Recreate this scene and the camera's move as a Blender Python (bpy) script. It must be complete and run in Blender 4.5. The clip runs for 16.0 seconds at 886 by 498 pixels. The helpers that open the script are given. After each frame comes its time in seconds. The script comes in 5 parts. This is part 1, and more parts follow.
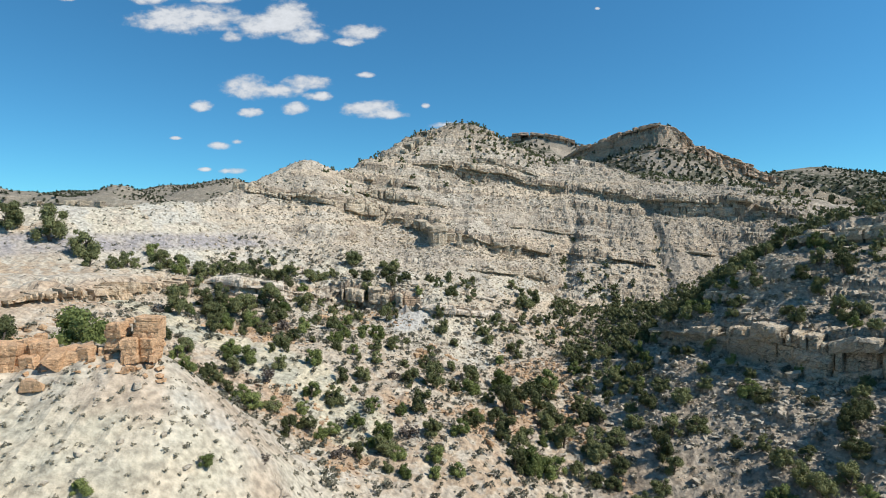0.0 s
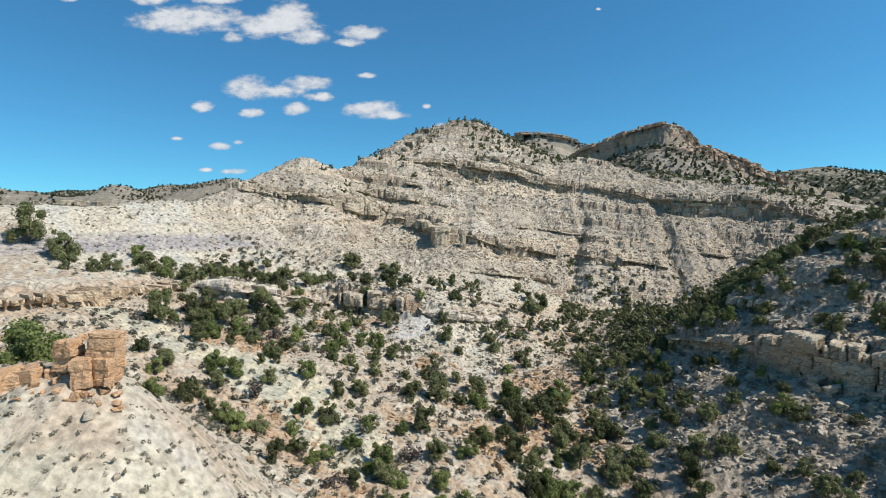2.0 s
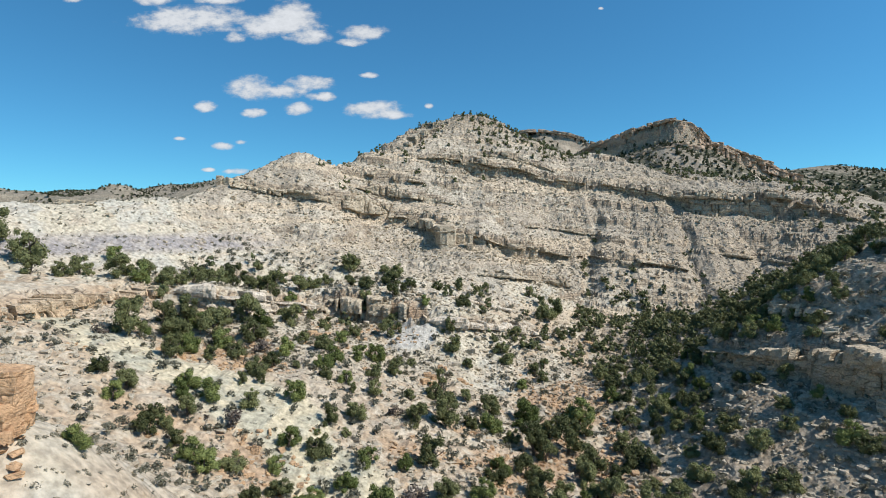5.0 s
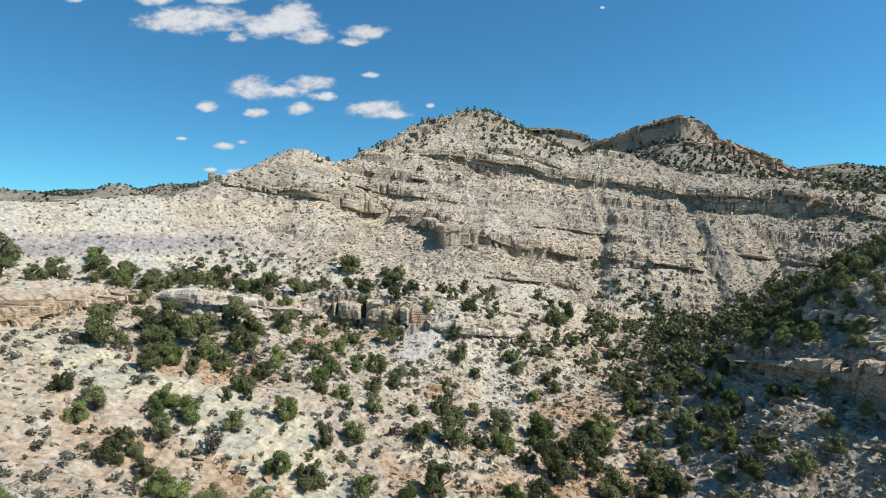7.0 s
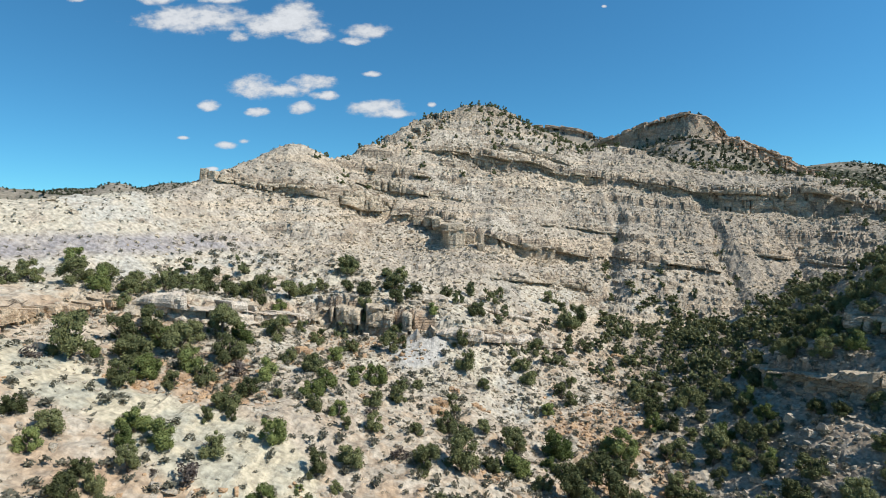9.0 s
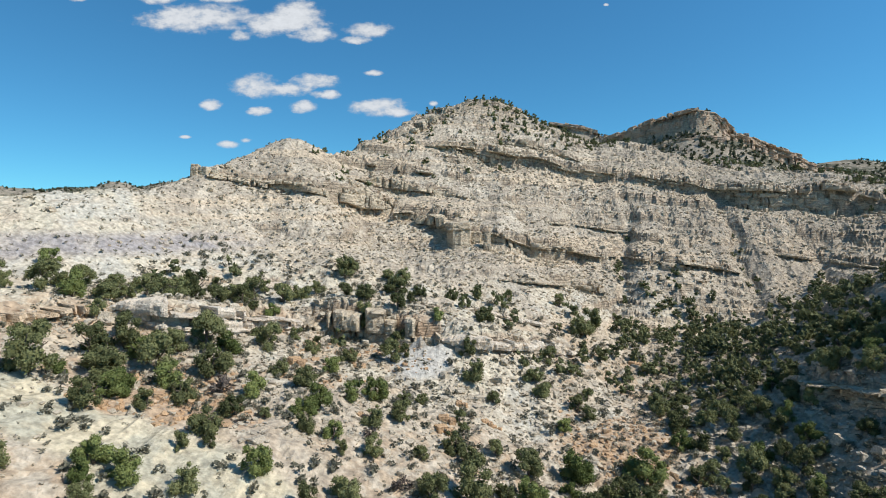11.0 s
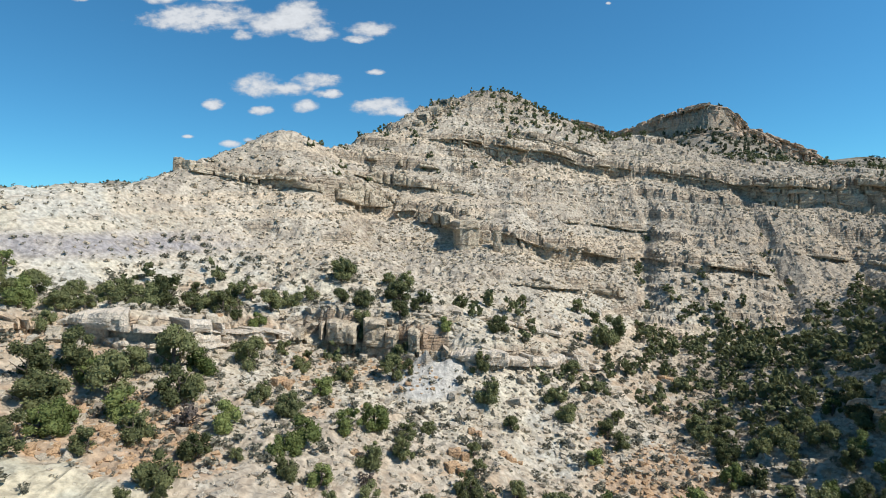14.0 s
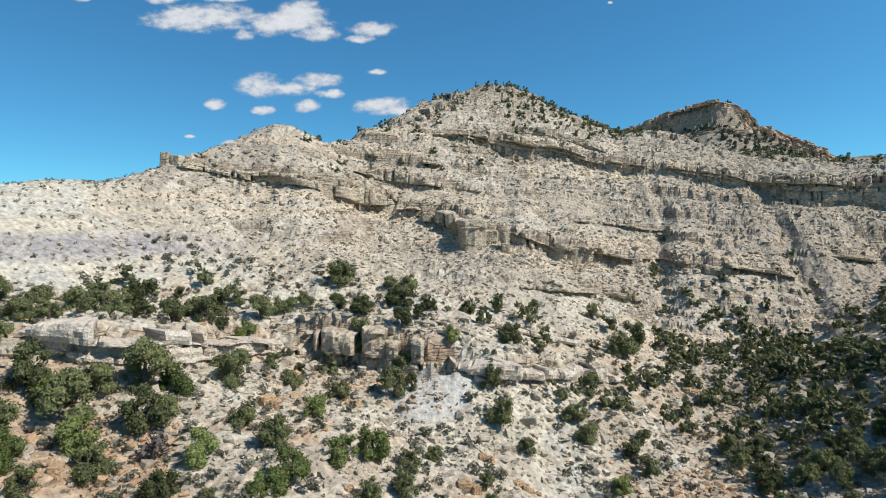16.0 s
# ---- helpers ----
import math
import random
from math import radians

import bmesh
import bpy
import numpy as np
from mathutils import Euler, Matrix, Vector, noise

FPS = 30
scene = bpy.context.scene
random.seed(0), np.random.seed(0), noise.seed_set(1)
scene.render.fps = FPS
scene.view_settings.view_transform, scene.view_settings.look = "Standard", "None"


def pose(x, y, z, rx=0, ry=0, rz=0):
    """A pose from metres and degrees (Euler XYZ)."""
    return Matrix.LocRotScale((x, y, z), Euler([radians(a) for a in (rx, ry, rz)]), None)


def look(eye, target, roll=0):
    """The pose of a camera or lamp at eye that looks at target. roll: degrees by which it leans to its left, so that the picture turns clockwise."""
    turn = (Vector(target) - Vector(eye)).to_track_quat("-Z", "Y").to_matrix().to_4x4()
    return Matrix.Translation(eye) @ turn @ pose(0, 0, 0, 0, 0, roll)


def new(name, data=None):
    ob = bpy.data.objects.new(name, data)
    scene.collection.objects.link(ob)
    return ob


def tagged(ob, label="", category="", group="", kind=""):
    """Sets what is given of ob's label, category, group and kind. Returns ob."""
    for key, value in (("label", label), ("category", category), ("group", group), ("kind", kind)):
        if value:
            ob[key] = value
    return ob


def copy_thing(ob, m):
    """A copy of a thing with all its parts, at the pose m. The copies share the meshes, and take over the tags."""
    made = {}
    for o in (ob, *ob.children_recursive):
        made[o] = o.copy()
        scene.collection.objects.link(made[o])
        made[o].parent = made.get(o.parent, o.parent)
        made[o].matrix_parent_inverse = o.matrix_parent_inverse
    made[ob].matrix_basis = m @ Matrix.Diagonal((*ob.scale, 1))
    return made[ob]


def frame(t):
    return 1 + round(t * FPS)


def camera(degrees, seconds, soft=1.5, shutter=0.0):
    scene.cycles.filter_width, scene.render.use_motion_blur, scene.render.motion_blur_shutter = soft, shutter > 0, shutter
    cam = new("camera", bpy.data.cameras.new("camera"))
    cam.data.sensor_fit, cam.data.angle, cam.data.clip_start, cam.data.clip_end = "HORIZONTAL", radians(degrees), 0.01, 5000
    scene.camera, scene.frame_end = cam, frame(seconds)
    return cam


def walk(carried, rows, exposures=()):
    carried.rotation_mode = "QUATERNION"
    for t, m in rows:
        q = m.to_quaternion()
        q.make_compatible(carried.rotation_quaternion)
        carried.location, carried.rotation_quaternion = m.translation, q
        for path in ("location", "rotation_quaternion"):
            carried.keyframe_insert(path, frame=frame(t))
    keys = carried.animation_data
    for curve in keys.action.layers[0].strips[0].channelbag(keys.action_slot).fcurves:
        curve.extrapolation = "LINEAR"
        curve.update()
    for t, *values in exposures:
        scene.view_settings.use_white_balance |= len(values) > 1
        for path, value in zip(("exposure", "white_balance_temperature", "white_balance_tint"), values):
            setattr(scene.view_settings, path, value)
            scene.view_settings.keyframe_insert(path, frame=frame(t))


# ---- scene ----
cam = camera(76.6, 16.0, soft=0.95)
METRES, EYE, TILT, LEAN, TURN = 64.0, 40.0, -1.75, 0.0, 0.0
ROWS = [
    (0.0, 0.0, 0.0, 0.0, -0.0, 0.0, 0.0),
    (0.5, -0.0021, 0.0315, 0.0011, 0.02, 0.02, -0.02),
    (1.0, -0.0044, 0.0628, 0.0019, 0.04, 0.04, -0.02),
    (1.5, -0.007, 0.0941, 0.003, 0.07, 0.06, -0.02),
    (2.0, -0.0097, 0.1254, 0.0042, 0.09, 0.05, -0.03),
    (2.5, -0.0121, 0.1564, 0.0053, 0.13, 0.06, -0.02),
    (3.0, -0.0148, 0.1878, 0.0063, 0.16, 0.06, -0.02),
    (3.5, -0.0176, 0.219, 0.0073, 0.2, 0.06, -0.02),
    (4.0, -0.0203, 0.2504, 0.0081, 0.24, 0.05, -0.03),
    (6.5, -0.0335, 0.4052, 0.013, 0.45, -0.01, 0.04),
    (7.0, -0.0366, 0.4364, 0.0138, 0.49, -0.02, 0.04),
    (7.5, -0.0396, 0.4677, 0.0145, 0.54, -0.03, 0.06),
    (8.0, -0.0424, 0.4988, 0.0155, 0.58, -0.05, 0.06),
    (8.5, -0.0457, 0.5301, 0.0163, 0.6, -0.07, 0.05),
    (9.0, -0.0492, 0.561, 0.0176, 0.64, -0.11, 0.05),
    (11.5, -0.0637, 0.7157, 0.0225, 0.87, -0.23, 0.09),
    (12.0, -0.0665, 0.7468, 0.023, 0.91, -0.24, 0.1),
    (12.5, -0.07, 0.7779, 0.0239, 0.94, -0.26, 0.1),
    (13.0, -0.073, 0.8089, 0.0251, 0.99, -0.3, 0.11),
    (13.5, -0.0759, 0.8399, 0.0262, 1.02, -0.32, 0.13),
    (14.0, -0.0787, 0.8711, 0.0269, 1.05, -0.31, 0.14),
    (14.5, -0.0817, 0.9022, 0.0282, 1.1, -0.32, 0.15),
    (15.0, -0.0852, 0.9333, 0.0286, 1.13, -0.33, 0.16),
    (15.5, -0.0881, 0.9639, 0.0296, 1.19, -0.34, 0.17),
    (16.0, -0.0912, 0.9953, 0.0305, 1.23, -0.34, 0.16),
]
walk(cam, [(t, pose(0, 0, EYE, TILT, LEAN, TURN) @ pose(METRES * x, METRES * y, METRES * z, 90 + pitch, roll, yaw)) for t, x, y, z, yaw, pitch, roll in ROWS])

# ---------------------------------------------------------------- daylight
SUN_AZIMUTH, SUN_HEIGHT = radians(-20), radians(46)    # from the x axis towards +y; above the horizon


def link_math(nt, op, a, b=None, c=None):
    n = nt.nodes.new("ShaderNodeMath")
    n.operation = op
    for i, v in enumerate((a, b, c)):
        if v is None:
            continue
        if isinstance(v, (int, float)):
            n.inputs[i].default_value = v
        else:
            nt.links.new(v, n.inputs[i])
    return n.outputs[0]


def link_vec(nt, op, a, b, scale=None):
    n = nt.nodes.new("ShaderNodeVectorMath")
    n.operation = op
    for i, v in enumerate((a, b)):
        if v is None:
            continue
        if isinstance(v, tuple):
            n.inputs[i].default_value = v
        else:
            nt.links.new(v, n.inputs[i])
    return n


# Clouds: bearing, height and half sizes, as slopes seen from the valley.
CLOUDS_HIGH = [(-.44, .375, .13, .028), (-.31, .366, .10, .026), (-.27, .377, .052, .034), (-.245, .345, .05, .015),
               (-.372, .345, .024, .011), (-.52, .41, .04, .012), (-.40, .411, .05, .01), (-.145, .352, .05, .014),
               (-.17, .335, .03, .008), (.272, .393, .006, .003), (-.66, .41, .02, .005)]
CLOUDS_LOW = [(-.345, .256, .052, .023), (-.29, .25, .05, .013), (-.243, .264, .05, .015), (-.262, .218, .027, .012), (-.34, .210, .026, .009),
              (-.431, .223, .023, .011), (-.222, .240, .03, .009), (-.13, .218, .055, .017), (-.11, .208, .05, .01), (-.031, .223, .009, .006),
              (-.397, .152, .024, .008), (-.372, .108, .026, .006), (-.366, .16, .014, .005), (-.474, .166, .014, .004), (-.422, .111, .014, .004),
              (.02, .188, .05, .007), (-.134, .277, .02, .006)]


def make_world():
    world = bpy.data.worlds.new("sky")
    world.use_nodes = True
    nt = world.node_tree
    nt.nodes.clear()
    sky = nt.nodes.new("ShaderNodeTexSky")
    sky.sky_type, sky.sun_disc = "NISHITA", False
    sky.sun_elevation, sky.sun_rotation = SUN_HEIGHT, radians(90) - SUN_AZIMUTH
    sky.altitude, sky.air_density, sky.dust_density, sky.ozone_density = 1900, 0.9, 0.1, 1.2
    tint = nt.nodes.new("ShaderNodeHueSaturation")
    tint.inputs["Saturation"].default_value = 1.0
    cast = nt.nodes.new("ShaderNodeMix")
    cast.data_type, cast.blend_type = "RGBA", "MULTIPLY"
    cast.inputs["Factor"].default_value = 1.0
    cast.inputs[7].default_value = (0.415, 1.03, 1.22, 1)
    nt.links.new(sky.outputs[0], cast.inputs[6])
    geo = nt.nodes.new("ShaderNodeTexCoord")
    sep = nt.nodes.new("ShaderNodeSeparateXYZ")
    nt.links.new(geo.outputs["Generated"], sep.inputs[0])
    haze = nt.nodes.new("ShaderNodeMapRange")
    for key, val in (("From Min", 0.0), ("From Max", 0.40), ("To Min", 0.84), ("To Max", 1.10)):
        haze.inputs[key].default_value = val
    nt.links.new(sep.outputs[2], haze.inputs["Value"])
    even = nt.nodes.new("ShaderNodeMix")
    even.data_type, even.blend_type = "RGBA", "MULTIPLY"
    even.inputs["Factor"].default_value = 1.0
    wide = nt.nodes.new("ShaderNodeMapRange")
    for key, val in (("From Min", -0.65), ("From Max", 0.65), ("To Min", 0.92), ("To Max", 1.10)):
        wide.inputs[key].default_value = val
    nt.links.new(sep.outputs[0], wide.inputs["Value"])
    nt.links.new(cast.outputs[2], even.inputs[6])
    nt.links.new(link_math(nt, "MULTIPLY", haze.outputs[0], wide.outputs[0]), even.inputs[7])
    nt.links.new(even.outputs[2], tint.inputs["Color"])
    ahead = link_math(nt, "MAXIMUM", sep.outputs[1], 0.05)
    u = link_math(nt, "DIVIDE", sep.outputs[0], ahead)
    v = link_math(nt, "DIVIDE", sep.outputs[2], ahead)
    flat = nt.nodes.new("ShaderNodeCombineXYZ")
    nt.links.new(u, flat.inputs[0])
    nt.links.new(v, flat.inputs[1])

    def noise_at(scale, detail, stretch, offset):
        m = link_vec(nt, "MULTIPLY", flat.outputs[0], (1.0, stretch, 1.0))
        a = link_vec(nt, "ADD", m.outputs[0], (offset, offset * 0.7, 0))
        n = nt.nodes.new("ShaderNodeTexNoise")
        n.inputs["Scale"].default_value, n.inputs["Detail"].default_value = scale, detail
        n.inputs["Roughness"].default_value = 0.6
        nt.links.new(a.outputs[0], n.inputs["Vector"])
        return n.outputs["Fac"]

    big, small = noise_at(14, 5, 1.6, 3.1), noise_at(42, 6, 1.7, 8.7)
    shape = None
    for cu, cv, a, b in CLOUDS_HIGH + CLOUDS_LOW:
        off = link_vec(nt, "SUBTRACT", flat.outputs[0], (cu, cv, 0))
        off = link_vec(nt, "MULTIPLY", off.outputs[0], (1 / a, 1 / b, 0))
        r = link_vec(nt, "DOT_PRODUCT", off.outputs[0], off.outputs[0])
        f = link_math(nt, "SUBTRACT", 1.0, r.outputs["Value"])
        shape = f if shape is None else link_math(nt, "SMOOTH_MAX", shape, f, 0.35)
    shape = link_math(nt, "MAXIMUM", shape, -2.5)
    rag = link_math(nt, "MULTIPLY_ADD", small, 1.9, -0.95)
    rag = link_math(nt, "MULTIPLY_ADD", big, 2.2, link_math(nt, "SUBTRACT", rag, 1.1))
    dens = link_math(nt, "ADD", shape, rag)
    ramp = nt.nodes.new("ShaderNodeMapRange")
    ramp.interpolation_type = "SMOOTHSTEP"
    ramp.inputs["From Min"].default_value, ramp.inputs["From Max"].default_value = -0.05, 1.05
    nt.links.new(dens, ramp.inputs["Value"])
    front = link_math(nt, "GREATER_THAN", sep.outputs[1], 0.3)
    mask = link_math(nt, "MULTIPLY", ramp.outputs[0], front)
    mask = link_math(nt, "MULTIPLY", mask, 0.93)
    tone = nt.nodes.new("ShaderNodeMapRange")
    tone.inputs["From Min"].default_value, tone.inputs["From Max"].default_value = 0.2, 1.6
    tone.inputs["To Min"].default_value, tone.inputs["To Max"].default_value = 5.4, 8.2
    nt.links.new(dens, tone.inputs["Value"])
    white = nt.nodes.new("ShaderNodeMix")
    white.data_type, white.blend_type = "RGBA", "MULTIPLY"
    white.inputs["Factor"].default_value = 1.0
    white.inputs[6].default_value = (0.93, 0.96, 1.0, 1)
    nt.links.new(tone.outputs[0], white.inputs[7])
    mix = nt.nodes.new("ShaderNodeMix")
    mix.data_type = "RGBA"
    nt.links.new(mask, mix.inputs["Factor"])
    nt.links.new(tint.outputs[0], mix.inputs[6])
    nt.links.new(white.outputs[2], mix.inputs[7])
    back = nt.nodes.new("ShaderNodeBackground")
    back.inputs["Strength"].default_value = 0.112
    nt.links.new(mix.outputs[2], back.inputs["Color"])
    out = nt.nodes.new("ShaderNodeOutputWorld")
    nt.links.new(back.outputs[0], out.inputs["Surface"])
    scene.world = world


make_world()
sun_data = bpy.data.lights.new("sun", "SUN")
sun_data.energy, sun_data.angle, sun_data.color = 5.0, radians(0.53), (1.0, 0.945, 0.885)
sun = new("sun", sun_data)
sun.matrix_world = look((0, 0, 0), (-math.cos(SUN_HEIGHT) * math.cos(SUN_AZIMUTH), -math.cos(SUN_HEIGHT) * math.sin(SUN_AZIMUTH), -math.sin(SUN_HEIGHT)))

# ---------------------------------------------------------------- materials
class Shader:
    """A Principled material with small helpers for its nodes."""

    def __init__(self, name, rough=0.9):
        self.mat = bpy.data.materials.new(name)
        self.mat.use_nodes = True
        self.nt = self.mat.node_tree
        self.bsdf = self.nt.nodes["Principled BSDF"]
        self.bsdf.inputs["Roughness"].default_value = rough
        self.bsdf.inputs["Specular IOR Level"].default_value = 0.2
        self.pos = self.nt.nodes.new("ShaderNodeNewGeometry").outputs["Position"]

    def noise(self, size, detail=4, stretch=(1, 1, 1), vec=None, rough=0.55):
        m = link_vec(self.nt, "MULTIPLY", vec or self.pos, tuple(v / size for v in stretch))
        n = self.nt.nodes.new("ShaderNodeTexNoise")
        n.inputs["Scale"].default_value, n.inputs["Detail"].default_value, n.inputs["Roughness"].default_value = 1, detail, rough
        self.nt.links.new(m.outputs[0], n.inputs["Vector"])
        return n.outputs["Fac"]

    def cells(self, size, feature="F1", stretch=(1, 1, 1)):
        m = link_vec(self.nt, "MULTIPLY", self.pos, tuple(v / size for v in stretch))
        n = self.nt.nodes.new("ShaderNodeTexVoronoi")
        n.feature = feature
        n.inputs["Scale"].default_value = 1
        self.nt.links.new(m.outputs[0], n.inputs["Vector"])
        return n

    def span(self, v, a, b, lo=0.0, hi=1.0):
        n = self.nt.nodes.new("ShaderNodeMapRange")
        n.interpolation_type = "SMOOTHSTEP"
        for key, val in (("From Min", a), ("From Max", b), ("To Min", lo), ("To Max", hi)):
            n.inputs[key].default_value = val
        self.nt.links.new(v, n.inputs["Value"])
        return n.outputs[0]

    def mul(self, a, b):
        return link_math(self.nt, "MULTIPLY", a, b)

    def add(self, a, b):
        return link_math(self.nt, "ADD", a, b)

    def attr(self, name):
        n = self.nt.nodes.new("ShaderNodeAttribute")
        n.attribute_name = name
        return n.outputs["Fac"]

    def mix(self, fac, a, b, blend="MIX"):
        n = self.nt.nodes.new("ShaderNodeMix")
        n.data_type, n.blend_type = "RGBA", blend
        for sock, v in ((n.inputs["Factor"], fac), (n.inputs[6], a), (n.inputs[7], b)):
            if isinstance(v, tuple):
                sock.default_value = (*v, 1)
            elif isinstance(v, (int, float)):
                sock.default_value = v
            else:
                self.nt.links.new(v, sock)
        return n.outputs[2]

    def grey(self, v):
        n = self.nt.nodes.new("ShaderNodeCombineColor")
        for i in range(3):
            self.nt.links.new(v, n.inputs[i])
        return n.outputs[0]

    def colour(self, c):
        self.nt.links.new(c, self.bsdf.inputs["Base Color"])

    def bump(self, height, depth, strength=1.0):
        n = self.nt.nodes.new("ShaderNodeBump")
        n.inputs["Distance"].default_value, n.inputs["Strength"].default_value = depth, strength
        self.nt.links.new(height, n.inputs["Height"])
        self.nt.links.new(n.outputs[0], self.bsdf.inputs["Normal"])


def fractures(s, wide, tall, warp=0.5):
    """Joints of a rock face: 1 in the crack, 0 on the block."""
    w = s.nt.nodes.new("ShaderNodeTexNoise")
    w.inputs["Scale"].default_value, w.inputs["Detail"].default_value = 0.9, 3
    s.nt.links.new(s.pos, w.inputs["Vector"])
    bent = link_vec(s.nt, "MULTIPLY_ADD", w.outputs["Color"], (warp, warp, warp))
    s.nt.links.new(s.pos, bent.inputs[2])
    m = link_vec(s.nt, "MULTIPLY", bent.outputs[0], (1 / wide, 1 / wide, 1 / tall))
    v = s.nt.nodes.new("ShaderNodeTexVoronoi")
    v.feature = "DISTANCE_TO_EDGE"
    v.inputs["Scale"].default_value = 1
    s.nt.links.new(m.outputs[0], v.inputs["Vector"])
    return s.span(v.outputs["Distance"], 0.0, 0.045, 1.0, 0.0)


def ground_material():
    s = Shader("ground")
    broad, mid, fine = s.noise(26, 5), s.noise(4.5, 6), s.noise(0.7, 6)
    col = s.mix(s.span(broad, 0.35, 0.65), (0.53, 0.465, 0.36), (0.455, 0.39, 0.295))
    col = s.mix(s.span(mid, 0.42, 0.68), col, (0.365, 0.315, 0.242))
    col = s.mix(s.mul(s.attr("pale"), s.span(mid, 0.25, 0.6)), col, (0.53, 0.48, 0.365))
    col = s.mix(s.mul(s.attr("pale"), s.span(s.noise(8.5, 4), 0.48, 0.60, 0.0, 0.75)), col, (0.475, 0.455, 0.385))
    col = s.mix(s.mul(s.attr("red"), s.span(mid, 0.3, 0.52, 0.2, 0.85)), col, (0.43, 0.30, 0.19))
    col = s.mix(s.mul(s.attr("soil"), s.span(s.noise(2.2, 5), 0.42, 0.56, 0.0, 0.85)), col, (0.41, 0.305, 0.20))
    col = s.mix(s.mul(s.attr("wash"), s.span(mid, 0.3, 0.6, 0.3, 0.8)), col, (0.335, 0.29, 0.225))
    col = s.mix(s.mul(s.attr("mauve"), s.span(mid, 0.3, 0.6, 0.45, 0.9)), col, (0.311, 0.29, 0.281))
    # beds that crop out as level bands of ochre and thin dark seams
    band, seam = s.noise(1.0, 3, (0.010, 0.010, 0.26)), s.noise(1.0, 4, (0.035, 0.035, 1.9))
    col = s.mix(s.mul(s.attr("bedded"), s.span(band, 0.50, 0.60, 0.0, 0.6)), col, (0.57, 0.455, 0.315))
    col = s.mix(s.mul(s.mul(s.attr("bedded"), s.span(seam, 0.57, 0.66)), s.span(s.noise(9, 3), 0.45, 0.6, 0.0, 0.6)), col, (0.25, 0.20, 0.145))
    col = s.mix(s.mul(s.attr("clay"), s.span(s.noise(5.0, 4, (1, 1, 2.5)), 0.42, 0.58)), s.mix(s.mul(s.attr("clay"), 0.85), col, (0.55, 0.485, 0.335)), (0.43, 0.405, 0.305))
    col = s.mix(s.mul(s.attr("ash"), 0.9), col, (0.455, 0.435, 0.385))
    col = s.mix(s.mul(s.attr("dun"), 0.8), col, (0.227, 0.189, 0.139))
    groves = s.span(s.noise(7, 3), 0.37, 0.50)
    col = s.mix(s.mul(s.mul(s.attr("wooded"), groves), s.span(s.noise(120, 3), 0.2, 0.42)), col, (0.055, 0.062, 0.034))
    # level beds in the bare rock
    beds = s.noise(1.0, 5, (0.018, 0.018, 1.1), rough=0.7)
    thin = s.noise(1.0, 4, (0.06, 0.06, 4.2))
    rock = s.mix(s.span(beds, 0.38, 0.62), (0.50, 0.41, 0.295), (0.40, 0.325, 0.235))
    rock = s.mix(s.span(thin, 0.5, 0.7), rock, (0.30, 0.245, 0.18))
    rock = s.mix(s.mul(s.attr("red"), 0.8), rock, (0.37, 0.227, 0.126))
    stain = s.noise(1.0, 4, (0.42, 0.42, 0.059))
    rock = s.mix(s.mul(s.span(stain, 0.55, 0.75), 0.28), rock, (0.168, 0.143, 0.109))
    joint = s.mul(fractures(s, 2.4, 1.2), s.span(s.noise(3.1, 3), 0.4, 0.6))
    rock = s.mix(s.mul(joint, 0.6), rock, (0.16, 0.125, 0.09))
    col = s.mix(s.attr("rock"), col, rock)
    # loose stones
    stones = s.cells(0.55)
    chips = s.span(stones.outputs["Distance"], 0.18, 0.42, 1.0, 0.0)
    tone = s.nt.nodes.new("ShaderNodeSeparateColor")
    s.nt.links.new(stones.outputs["Color"], tone.inputs[0])
    chips = s.mul(chips, s.span(tone.outputs[0], 0.55, 0.75))
    chips = s.mul(chips, s.attr("rubble"))
    col = s.mix(s.mul(chips, 0.6), col, s.mix(tone.outputs[1], (0.252, 0.21, 0.16), (0.504, 0.454, 0.37)))
    col = s.mix(1.0, col, s.grey(s.span(fine, 0.25, 0.75, 0.62, 1.28)), "MULTIPLY")
    s.colour(col)
    relief = s.add(s.mul(fine, 0.22), s.add(s.mul(chips, 0.12), s.mul(s.mul(s.add(s.add(beds, thin), s.mul(joint, -1.2)), s.attr("rock")), 0.5)))
    s.bump(relief, 1.1, 1.0)
    return s.mat


